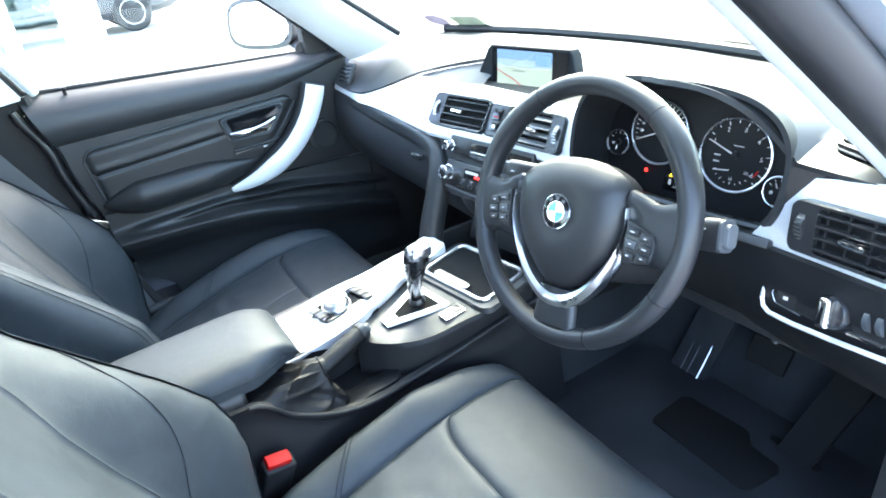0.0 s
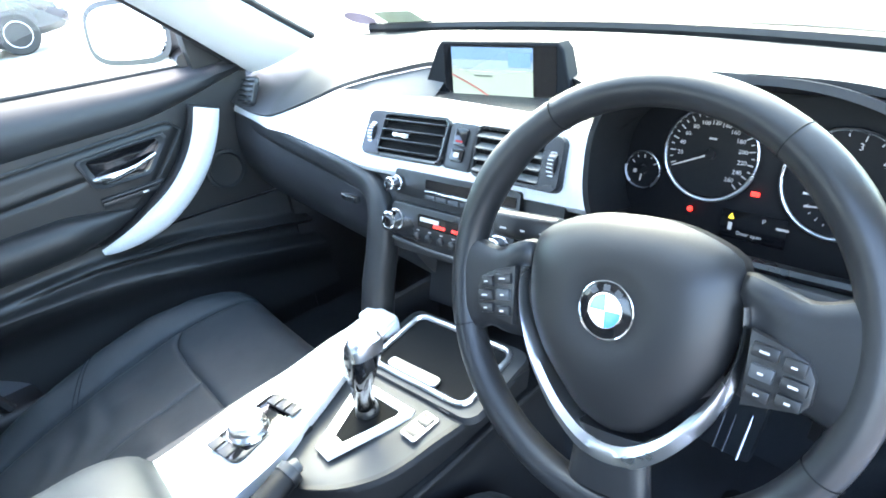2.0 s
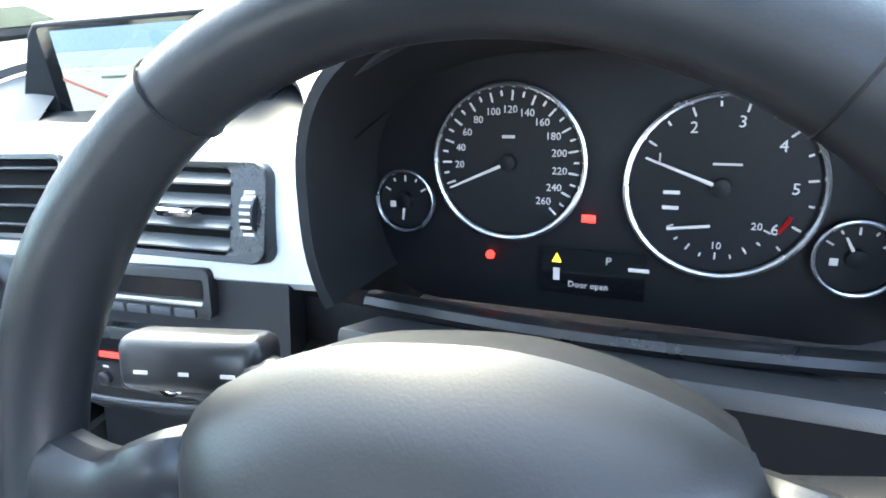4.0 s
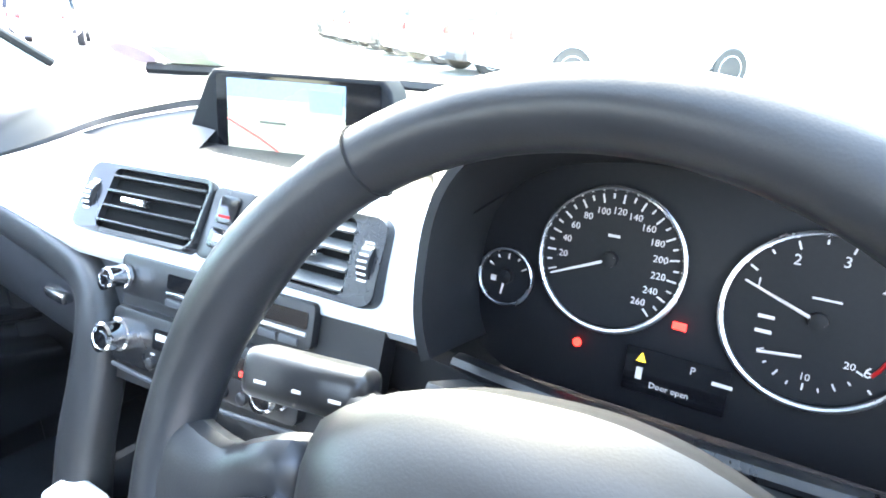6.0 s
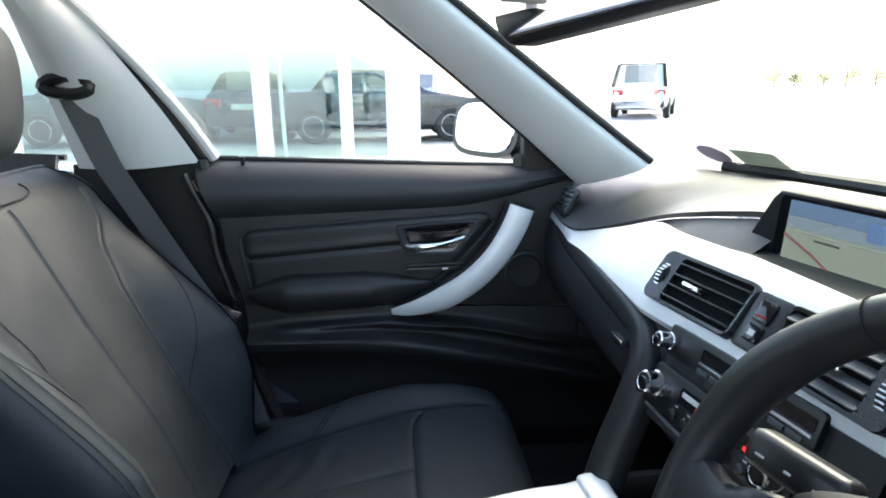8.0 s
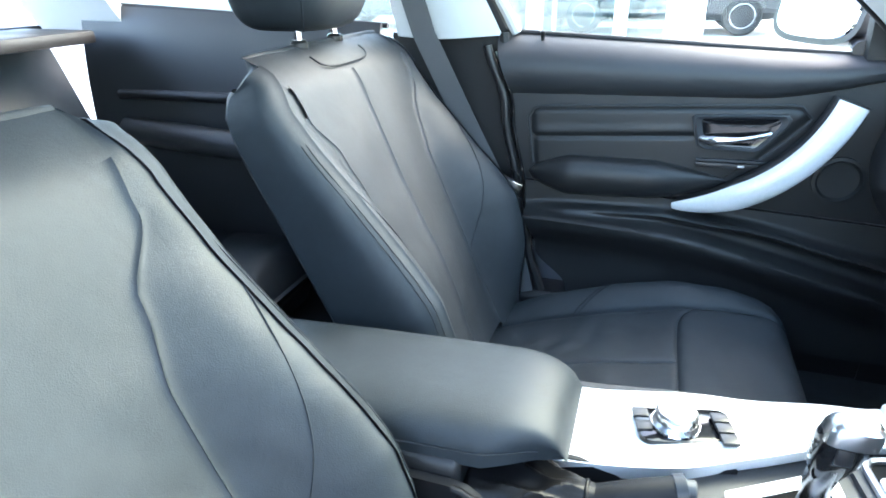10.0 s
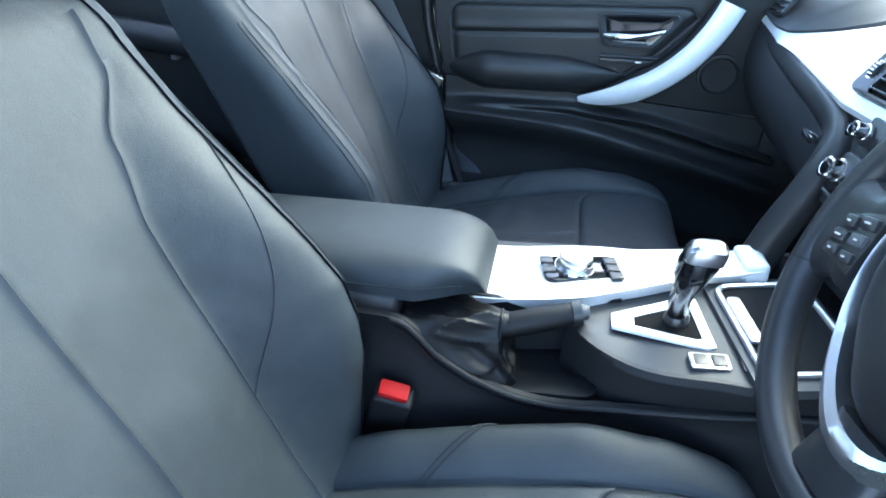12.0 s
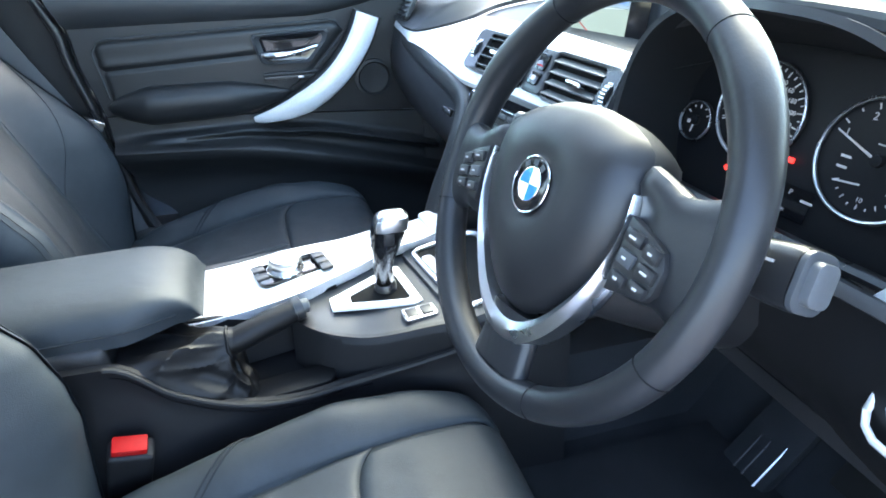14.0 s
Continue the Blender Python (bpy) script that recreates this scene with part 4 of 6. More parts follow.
part("panel_bar", tube([LP @ Vector((x, -0.0085, -0.0185)) for x in (0.022, 0.044, 0.064)], 0.0020, seg=8), CHROME, lights)
part("light_switch_base", turned([(0.021, 0), (0.021, 0.004), (0.018, 0.009), (0.001, 0.010)], LP @ pose(0.004, -0.008, 0.001, 90, 0, 0)), HARD, lights)
sw_ = part("light_switch", rbox((0.014, 0.014, 0.036), LP @ pose(0.004, -0.022, 0.001, 0, 4, 0), bevel=0.005, seg=3), CHROME, lights, "silver rotary light switch")
part("switch_mark", rbox((0.004, 0.001, 0.020), LP @ pose(0.004, -0.0292, -0.002, 0, 4, 0), bevel=0), GLOSS, sw_)
for x, z in ((-0.056, 0.018), (-0.061, -0.004)):
    part("fog_button", plate(rounded(0.028, 0.019, 0.003), 0.003, LP @ pose(x, -0.007, z, 90, 0, 0), bevel=0.001), HARD, lights)
    part("switch_print", rbox((0.006, 0.001, 0.004), LP @ pose(x, -0.0108, z), bevel=0), PRINT, lights)
for x, z in ((-0.003, 0.0275), (0.009, 0.027), (0.022, 0.020), (0.029, 0.010)):
    part("switch_print", rbox((0.006, 0.001, 0.004), LP @ pose(x, -0.0095, z), bevel=0), PRINT, lights)
for x in (0.045, 0.060):
    part("dimmer_wheel", turned([(0.002, -0.004), (0.013, -0.003), (0.013, 0.003), (0.002, 0.004)], LP @ pose(x, -0.004, 0.004, 0, 90, 0), seg=18), GREY_CAP, lights)
    part("switch_print", rbox((0.006, 0.001, 0.004), LP @ pose(x, -0.0095, 0.022), bevel=0), PRINT, lights)

# ---- instrument cluster ----
clus = thing("instrument_cluster", "four round dials with bright rings under a black hood", "instruments", (0.345, 0.288, 0.852), rot=(-12, 0, 5))
part("dial_panel", plate(rounded(0.340, 0.165, 0.05), 0.01, pose(0.002, 0.012, 0, 90, 0, 0), bevel=0.002), DIAL, clus)


def arch(k, d):
    """Hood outline: k runs round from the lower left over the top to the lower right, d towards the driver."""
    a = math.pi * (1.16 - 1.32 * k)
    c, s = math.cos(a), math.sin(a)
    grow = 1 + 0.02 * d
    half = 0.172 if c > 0 else 0.168 - 0.020 * d
    return Vector((half * grow * math.copysign(abs(c) ** 0.62, c), 0.008 - 0.115 * d, 0.096 * grow * math.copysign(abs(s) ** 0.75, s) - 0.008 + 0.014 * d))


part("hood_tunnel", thick(surface(lambda u, v: arch(u, v), 44, 8), 0.006), HOOD, clus, "matt black hood")
part("hood_foot", tube([Vector((x, -0.03 - 0.02 * math.cos(x * 8), -0.072)) for x in np.linspace(-0.150, 0.17, 13)], 0.009, seg=8, flat=0.7), HARD, clus)
part("cluster_sill", rbox((0.31, 0.10, 0.012), (0.012, -0.045, -0.086, -14, 0, 0), bevel=0.004), SOFT, clus)


def dial(x, z, r, rim, label):
    d = part("dial", turned([(r, 0.0), (r, 0.003), (r - 0.001, 0.004), (0.001, 0.004)], pose(x, 0.003, z, 90, 0, 0), seg=48), DIAL, clus, label)
    part("bezel", tube([(x + r * math.cos(a), -0.004, z + r * math.sin(a)) for a in (2 * math.pi * i / 48 for i in range(48))], rim, seg=8, closed=True, up=(0, 1, 0)), PEARL, d, "bright ring")
    return d


def ticks(d, x, z, r, a0, a1, n, long, thick_):
    for i in range(n):
        a = radians(a0 + (a1 - a0) * i / (n - 1))
        ln = long if i % 2 == 0 else long * 0.55
        part("tick", rbox((ln, 0.0006, thick_), pose(x + (r - ln / 2) * math.cos(a), -0.0015, z + (r - ln / 2) * math.sin(a), 0, -math.degrees(a), 0), bevel=0), PRINT, d)


def numbers(d, x, z, r, a0, a1, words, size):
    for i, w in enumerate(words):
        a = radians(a0 + (a1 - a0) * i / (len(words) - 1))
        if w:
            part("numeral", lettering(w, size, pose(x + r * math.cos(a), -0.0018, z + r * math.sin(a), 90, 0, 0)), PRINT, d)


def needle(d, x, z, a, ln):
    a = radians(a)
    n = part("needle", tube([(x - 0.004 * math.cos(a), -0.004, z - 0.004 * math.sin(a)), (x + ln * math.cos(a), -0.004, z + ln * math.sin(a))], lambda k: 0.0013 - 0.0006 * k, seg=6), PRINT, d, "pale needle")
    part("needle_cap", turned([(0.0055, 0), (0.005, 0.005), (0.001, 0.006)], pose(x, 0.0, z, 90, 0, 0), seg=20), DIAL, n)


SPX, SPZ, SPR = -0.066, 0.016, 0.048
sp = dial(SPX, SPZ, SPR, 0.0020, "black speedometer with a bright ring")
ticks(sp, SPX, SPZ, SPR - 0.004, 200, -46, 27, 0.006, 0.0011)
numbers(sp, SPX, SPZ, SPR - 0.0155, 184, -46, ["20", "40", "60", "80", "100", "120", "140", "160", "180", "200", "220", "240", "260"], 0.0064)
part("unit_bar", rbox((0.008, 0.0006, 0.0018), (SPX, -0.0016, SPZ + 0.016), bevel=0), PRINT, sp)
needle(sp, SPX, SPZ, 204, 0.042)
TAX, TAZ = 0.057, 0.006
TAR = 0.0512
ta = dial(TAX, TAZ, TAR, 0.0020, "black rev counter with a bright ring")
ticks(ta, TAX, TAZ, TAR - 0.004, 148, -46, 12, 0.005, 0.0011)
numbers(ta, TAX, TAZ, TAR - 0.0145, 156, -38, ["1", "2", "3", "4", "5", "6"], 0.009)
part("red_zone", tube([(TAX + 0.039 * math.cos(radians(a)), -0.0016, TAZ + 0.039 * math.sin(radians(a))) for a in (-22, -30, -38)], 0.0012, seg=6), RED, ta)
part("unit_bar", rbox((0.015, 0.0006, 0.0012), (TAX + 0.002, -0.0016, TAZ + 0.013), bevel=0), PRINT, ta)
needle(ta, TAX, TAZ, 159, 0.044)
for a in (0, 1):
    part("mode_bar", rbox((0.009, 0.0006, 0.002), (TAX - 0.026, -0.0016, TAZ - 0.004 - 0.009 * a), bevel=0), PRINT, ta)
ticks(ta, TAX, TAZ - 0.012, 0.030, 205, 335, 9, 0.004, 0.0009)
numbers(ta, TAX, TAZ - 0.012, 0.022, 205, 335, ["", "", "10", "", "20"], 0.006)
part("eco_needle", tube([(TAX - 0.004, -0.004, TAZ - 0.022), (TAX - 0.027, -0.004, TAZ - 0.025)], 0.0009, seg=6), PRINT, ta)
for x, z, words in ((-0.138, -0.012, 0), (0.126, -0.029, 1)):
    sm = dial(x, z, 0.0205, 0.0014, "small black gauge with a bright ring")
    ticks(sm, x, z, 0.017, 150, 30, 5, 0.004, 0.001)
    needle(sm, x, z, 262 if not words else 118, 0.013)
    part("fuel_mark" if not words else "heat_mark", rbox((0.004, 0.0006, 0.004), (x - 0.010, -0.0016, z - 0.003), bevel=0), PRINT, sm)
part("warning_lamp", turned([(0.0030, 0), (0.0030, 0.001), (0.001, 0.0012)], pose(-0.078, -0.002, -0.045, 90, 0, 0), seg=14), RED_LAMP, clus, "glowing red warning lamp")
part("warning_lamp", rbox((0.0085, 0.001, 0.0048), (-0.015, -0.003, -0.0165), bevel=0.0004), RED_LAMP, clus, "glowing red warning lamp")
ms = part("message_screen", plate(rounded(0.064, 0.030, 0.001), 0.0008, pose(-0.012, 0.001, -0.052, 90, 0, 0) @ pose(0, 0, 0.002), bevel=0), GLOSS, clus, "small dark message screen")
part("message", lettering("Door open", 0.0055, pose(-0.014, -0.0026, -0.060, 90, 0, 0)), PRINT, ms)
part("gear_letter", lettering("P", 0.007, pose(-0.002, -0.0026, -0.043, 90, 0, 0)), PRINT, ms)
part("temperature_bar", rbox((0.012, 0.0006, 0.0022), (0.016, -0.0022, -0.047), bevel=0), PRINT, ms)
part("caution_mark", plate([(-0.003, -0.003), (0.003, -0.003), (0, 0.0032)], 0.0008, pose(-0.034, -0.0018, -0.043, 90, 0, 0), bevel=0), AMBER_LAMP, ms)
part("car_mark", rbox((0.004, 0.0006, 0.008), (-0.034, -0.0022, -0.054), bevel=0), PRINT, ms)

# ---- steering wheel and column ----
TILT, TURN, HUB = 21.9, 4.8, (0.3545, 0.0111, 0.8513)
wheel = thing("steering_wheel", "black leather three-spoke steering wheel with pearl chrome bezel", "steering wheel", HUB, rot=(-TILT, 0, TURN))
wheel.matrix_world = pose(*HUB, -TILT, 0, TURN) @ pose(0, 0, 0, 0, -7, 0)
RAD, BACK = 0.1615, 0.024


def ringp(deg, r=RAD, d=0.0):
    a = radians(deg)
    return Vector((r * math.cos(a), d, r * math.sin(a)))


rows = []
for i in range(97):
    a = 360 * i / 96
    t = 0.0140 + 0.0018 * (math.exp(-((a - 35) / 14) ** 2) + math.exp(-((a - 145) / 14) ** 2))
    c = ringp(a, RAD, BACK)
    o = ringp(a, 1.0)
    rows.append([c + o * t * 0.98 * math.cos(b) + Vector((0, 1, 0)) * t * 1.12 * math.sin(b) for b in (2 * math.pi * j / 18 for j in range(18))])
bm = loft(rows, ring=True)
bmesh.ops.remove_doubles(bm, verts=bm.verts, dist=1e-5)
part("rim", bm, HIDE_WHEEL, wheel, "smooth black leather rim")
for a in (51, 117, 197, 291, 331):
    c, o = ringp(a, RAD, BACK), ringp(a, 1.0)
    part("rim_seam", tube([c + o * 0.0142 * math.cos(b) + Vector((0, 1, 0)) * 0.0162 * math.sin(b) for b in (2 * math.pi * j / 20 for j in range(20))], 0.0005, seg=6, closed=True, up=tuple(ringp(a + 90, 1.0))), SEAM, wheel)


# airbag cover: a shield, domed to the driver (towards -y)
SHIELD = sorted((math.atan2(z, x), math.hypot(x, z)) for x, z in ((-0.030, 0.0680), (0.0, 0.0695), (0.030, 0.0675), (0.055, 0.0605), (0.073, 0.0520), (0.0820, 0.0445), (0.0845, 0.034), (0.0855, 0.014), (0.0825, -0.014), (0.070, -0.044), (0.047, -0.072), (0.022, -0.094), (0.0, -0.100), (-0.022, -0.094)) if x >= 0 or z > 0)


def shield(a):
    """Outline radius by angle."""
    turn = math.atan2(math.sin(a), abs(math.cos(a)))
    return glide(SHIELD, turn)


def cover(u, v):
    a = 2 * math.pi * u
    r = shield(a) * v
    dome = 0.030 * (1 - v ** 4) ** 0.7 - 0.004 * math.exp(-(r / 0.030) ** 6)
    return Vector((r * math.cos(a), 0.022 - dome, r * math.sin(a)))


bm = loft([[cover(i / 48, j / 14) for i in range(48)] for j in range(1, 15)], ring=True)
bm.faces.new([bm.verts[i] for i in range(48)] if bm.verts.ensure_lookup_table() is None else [])
cv = part("airbag_cover", bm, COVER, wheel, "black grained airbag cover")
part("cover_back", loft([[Vector((shield(2 * math.pi * i / 48) * k * math.cos(2 * math.pi * i / 48), y, shield(2 * math.pi * i / 48) * k * math.sin(2 * math.pi * i / 48))) for i in range(48)] for k, y in ((0.985, 0.0215), (0.985, 0.032), (0.97, 0.046), (0.90, 0.060), (0.70, 0.066))], ring=True, cap=True), COVER, wheel)
em = part("emblem", turned([(0.0220, 0.0), (0.0220, 0.002), (0.0212, 0.003), (0.0203, 0.0032), (0.001, 0.0034)], pose(0, -0.004, 0.0, 90, 0, 0), seg=40), GLOSS, cv, "round emblem of black, blue and white")
part("emblem_ring", tube([ringp(i * 9, 0.0216, -0.0065) for i in range(40)], 0.0010, seg=8, closed=True, up=(0, 1, 0)), CHROME, em)
part("emblem_ring", tube([ringp(i * 9, 0.0129, -0.0078) for i in range(40)], 0.0005, seg=6, closed=True, up=(0, 1, 0)), CHROME, em)
for q in range(4):
    out = [(0, 0)] + [(0.0126 * math.cos(radians(90 * q + 10 * i)), 0.0126 * math.sin(radians(90 * q + 10 * i))) for i in range(10)]
    part("emblem_quarter", plate(out, 0.0006, pose(0, -0.0074, 0, 90, 0, 0), bevel=0), BLUE if q % 2 else WHITE, em)
for a in (55, 90, 125):
    part("emblem_bar", rbox((0.0052, 0.0006, 0.0044), pose(*ringp(a, 0.0170, -0.0076), 0, -(a - 90), 0), bevel=0), GREY_CAP, em)
# pearl chrome V round the cover
half = [(0.0885, 0.018), (0.0895, -0.006), (0.0850, -0.028), (0.0730, -0.056), (0.046, -0.092), (0.015, -0.1125)]
vee = [(-x, z) for x, z in half] + half[::-1]
n = 40
rows = []
for i in range(n + 1):
    t = i / n * (len(vee) - 1)
    k = min(int(t), len(vee) - 2)
    p0, p1, p2, p3 = (Vector(vee[min(max(k + j, 0), len(vee) - 1)]) for j in (-1, 0, 1, 2))
    f = t - k
    p = 0.5 * ((2 * p1) + (p2 - p0) * f + (2 * p0 - 5 * p1 + 4 * p2 - p3) * f * f + (3 * p1 - p0 - 3 * p2 + p3) * f ** 3)
    g = abs(i / n - 0.5) * 2
    w = 0.0026 + 0.0090 * max(0, 1 - g * 1.5) ** 0.8
    nrm = Vector((p.x, p.y + 0.01)).normalized()
    a_, b_ = p - nrm * w * 0.7, p + nrm * w
    rows.append([Vector((a_.x, 0.030, a_.y)), Vector((a_.x, 0.012, a_.y)), Vector((p.x, 0.0085, p.y)), Vector((b_.x, 0.014, b_.y)), Vector((b_.x, 0.030, b_.y))])
part("chrome_bezel", loft(rows, ring=True, cap=True), PEARL, wheel, "pearl chrome V-shaped bezel", 50)
# spokes
POD = [(0.0930, -0.045), (0.0945, 0.006), (0.116, -0.001), (0.1295, -0.0075), (0.1340, -0.018), (0.1325, -0.034), (0.127, -0.0405)]
for sx, rise in ((-1, 0.011), (1, 0.0)):
    def spoke(u, v, sx=sx):
        x = 0.070 + 0.084 * u
        a = 2 * math.pi * v
        zt, zb = glide([(0, 0.030), (0.18, 0.040), (0.45, 0.034), (0.65, 0.028), (1, 0.036)], u), glide([(0, -0.050), (0.4, -0.048), (0.7, -0.045), (1, -0.060)], u)
        h, zc = (zt - zb) / 1.8, (zt + zb) / 2
        z = zc + h * math.copysign(abs(math.cos(a)) ** 0.7, math.cos(a)) * 0.9
        return Vector((sx * x, 0.027 + 0.015 * math.copysign(abs(math.sin(a)) ** 0.7, math.sin(a)) - (0.010 - 0.006 * u) * min(1, max(0, z / 0.04)) * min(1, u / 0.35) + 0.016 * max(0, 1 - u / 0.22) + 0.014 * max(0, 1 - u / 0.5) * min(1, max(0, (0.024 - z) / 0.012)), z))
    part("spoke", surface(spoke, 14, 20), HIDE_WHEEL, wheel)
    pod = part("button_pod", plate(POD if sx > 0 else [(-x, z) for x, z in POD[::-1]], 0.006, pose(0, 0.0135, rise, 90, 0, 0), bevel=0.002), HARD, wheel, "black button cluster")
    for i, (x, z, w, h) in enumerate(((0.1050, -0.0065, 0.017, 0.0095), (0.1225, -0.0118, 0.0135, 0.0100), (0.1040, -0.0205, 0.0150, 0.0100), (0.1230, -0.0240, 0.0160, 0.0095), (0.1030, -0.0345, 0.0150, 0.0085), (0.1210, -0.0350, 0.0150, 0.0085))):
        b = part("button", rbox((w, 0.005, h), pose(sx * x, 0.0070, z + rise, 0, sx * 9, 0), bevel=0.002), GREY_CAP if i == 2 else HARD, pod)
        part("button_print", rbox((0.006 if i in (0, 3) else 0.0035, 0.0006, 0.0014), pose(sx * x, 0.0041, z + rise, 0, sx * 9, 0), bevel=0), PRINT, b)
bm = loft([[Vector(((0.030 + 0.006 * k) * math.copysign(abs(math.cos(a)) ** 0.6, math.cos(a)), 0.024 + 0.012 * math.sin(a), -0.098 - 0.050 * k)) for a in (2 * math.pi * j / 16 for j in range(16))] for k in np.linspace(0, 1, 6)], ring=True, cap=True)
part("lower_spoke", bm, HIDE_WHEEL, wheel)
# column shroud and stalks
shroud = thing("steering_column", "black steering column shroud with two stalks", "steering column", (0.3487, 0.0170, 0.8480), rot=(-TILT, 0, TURN))
part("shroud", loft([[Vector((0.052 * k * math.copysign(abs(math.cos(a)) ** 0.6, math.cos(a)), d, 0.048 * k * math.copysign(abs(math.sin(a)) ** 0.6, math.sin(a)) - 0.040)) for a in (2 * math.pi * j / 24 for j in range(24))] for d, k in ((0.062, 0.8), (0.068, 1.0), (0.12, 1.1), (0.24, 1.25))], ring=True, cap=True), DARK, shroud)
for sx in (-1, 1):
    if sx < 0:
        st = part("stalk", tube([(-0.045, 0.082, 0.008), (-0.11, 0.082, 0.020)], 0.013, seg=14), HARD, shroud, "black wiper stalk")
        part("stalk_paddle", rbox((0.074, 0.024, 0.027), pose(-0.140, 0.080, 0.025, 0, -4, 8), bevel=0.009, seg=4), HARD, st)
        for k in range(3):
            part("stalk_print", rbox((0.007 - 0.002 * (k % 2), 0.0008, 0.0016), pose(-0.140, 0.080, 0.024, 0, -4, 8) @ pose(-0.022 + 0.022 * k, -0.0122, -0.002), bevel=0), PRINT, st)
        continue
    st = part("stalk", tube([(0.045, 0.080, 0.004), (0.10, 0.074, 0.010)], 0.013, seg=14), FLANK, shroud, "black indicator stalk")
    SP = pose(0.138, 0.070, 0.017, 0, -10, -6)
    bm = loft([[SP @ Vector((x, (0.013 + 0.002 * k) * math.copysign(abs(math.cos(a)) ** 0.55, math.cos(a)), (0.014 + 0.006 * k) * math.copysign(abs(math.sin(a)) ** 0.55, math.sin(a)))) for a in (2 * math.pi * q / 20 for q in range(20))] for x, k in ((-0.048, 0.0), (-0.03, 0.2), (0.0, 0.6), (0.030, 1.0), (0.040, 1.0), (0.043, 0.85))], ring=True, cap=True)
    part("stalk_paddle", bm, HARD, st, "broad black stalk paddle")
    part("stalk_bezel", plate(rounded(0.029, 0.038, 0.009), 0.004, SP @ pose(0.044, 0, 0, 90, 0, 90), bevel=0.0015), GREY_CAP, st, "dark grey end bezel")
    part("stalk_tip", plate(rounded(0.019, 0.027, 0.006), 0.006, SP @ pose(0.048, 0, 0, 90, 0, 90), bevel=0.002), material("mid_grey_stalk_button", (0.075, 0.078, 0.082), 0.4), st, "mid-grey end button")
    for x, z, w in ((-0.006, 0.006, 0.008), (0.012, 0.008, 0.008), (0.003, -0.002, 0.005), (0.026, 0.006, 0.006)):
        part("stalk_print", rbox((w, 0.0008, 0.0018), SP @ pose(x, -0.0152, z), bevel=0), PRINT, st)

# ---- centre console ----
con = thing("centre_console", "black centre console with silver trim between the front seats", "console")


def deck(y):
    """Height of the console top along the car."""
    return spline([(-0.75, 0.54), (-0.30, 0.545), (-0.10, 0.560), (0.02, 0.572), (0.12, 0.588)], y)


def con_right(y):
    return spline([(-0.75, 0.105), (-0.40, 0.105), (-0.15, 0.112), (0.05, 0.122), (0.20, 0.130)], y)


def shoulder(y):
    """Upper edge of the driver's flank: dips beside the parking brake."""
    return glide([(-0.75, 0.578), (-0.395, 0.578), (-0.370, 0.574), (-0.350, 0.558), (-0.322, 0.530), (-0.254, 0.497), (-0.179, 0.487), (-0.095, 0.499), (0.007, 0.519), (0.072, 0.533), (0.20, 0.556)], y)


part("flank", thick(surface(lambda u, v: Vector((con_right(-0.75 + 0.95 * u) + 0.028 * v * v - 0.006 * math.exp(-((v - 0.10) / 0.05) ** 2), -0.75 + 0.95 * u, shoulder(-0.75 + 0.95 * u) + (0.28 - shoulder(-0.75 + 0.95 * u)) * v)), 90, 14), -0.01), FLANK, con, "black console flank")
part("flank_bead", tube([(con_right(y) + 0.001, y, shoulder(y)) for y in np.linspace(-0.385, 0.18, 50)], 0.0040, seg=8), FLANK, con)
part("flank", thick(surface(lambda u, v: Vector((-0.135 - 0.02 * v, -0.75 + 0.95 * u, deck(-0.75 + 0.95 * u) + 0.02 + (0.26 - deck(-0.75 + 0.95 * u)) * v)), 20, 8), 0.01), DARK, con, "black console flank")
# dark deck with the selector gate: swept front edge
edge = lambda y: glide([(-0.17, 0.022), (-0.15, 0.056), (-0.12, 0.086), (-0.07, 0.109), (0.0, 0.119), (0.08, 0.124), (0.16, 0.127)], y)
bm = surface(lambda u, v: Vector((-0.10 + (edge(-0.17 + 0.205 * v) + 0.10) * u, -0.17 + 0.205 * v, deck(-0.17 + 0.205 * v) - 0.004 * u ** 6)), 16, 24)
part("gate_deck", thick(bm, 0.012), SOFT, con, "grey-black selector surround")
part("gate_apron", thick(surface(lambda u, v: Vector((edge(-0.17 + 0.32 * u) - 0.012 * v, -0.17 + 0.32 * u, deck(-0.17 + 0.32 * u) - 0.003 - (deck(-0.17 + 0.32 * u) - shoulder(-0.17 + 0.32 * u) + 0.02) * v)), 24, 6), 0.006), DARK, con)
# floor of the parking-brake well
bm = surface(lambda u, v: Vector((-0.03 + (con_right(-0.38 + 0.30 * v) + 0.03) * u, -0.38 + 0.30 * v, shoulder(-0.38 + 0.30 * v) - 0.012 - 0.006 * math.sin(math.pi * u))), 8, 40)
part("brake_well", bm, FLANK, con)
part("well_cheek", thick(surface(lambda u, v: Vector((0.012 - 0.05 * max(0, u - 0.3), -0.30 + 0.20 * u, 0.565 - 0.085 * v)), 8, 4), 0.006), FLANK, con)

# silver console strip: wide at the rear, tapering to the front on the driver's side
sl = lambda y: glide([(-0.30, 0.016), (-0.16, 0.004), (-0.08, -0.030), (0.0, -0.058), (0.08, -0.072)], y)
bm = surface(lambda u, v: Vector((-0.132 + (sl(-0.30 + 0.38 * v) + 0.132) * u, -0.30 + 0.38 * v, deck(-0.30 + 0.38 * v) + 0.020 + 0.010 * v - 0.004 * (2 * u - 1) ** 6)), 14, 28)
part("trim_strip", thick(bm, 0.022), SILVER, con, "satin silver console strip")
part("strip_end", rbox((0.060, 0.034, 0.030), pose(-0.102, 0.070, deck(0.07) + 0.020, 4, 0, 4), bevel=0.008, seg=3), SILVER, con)
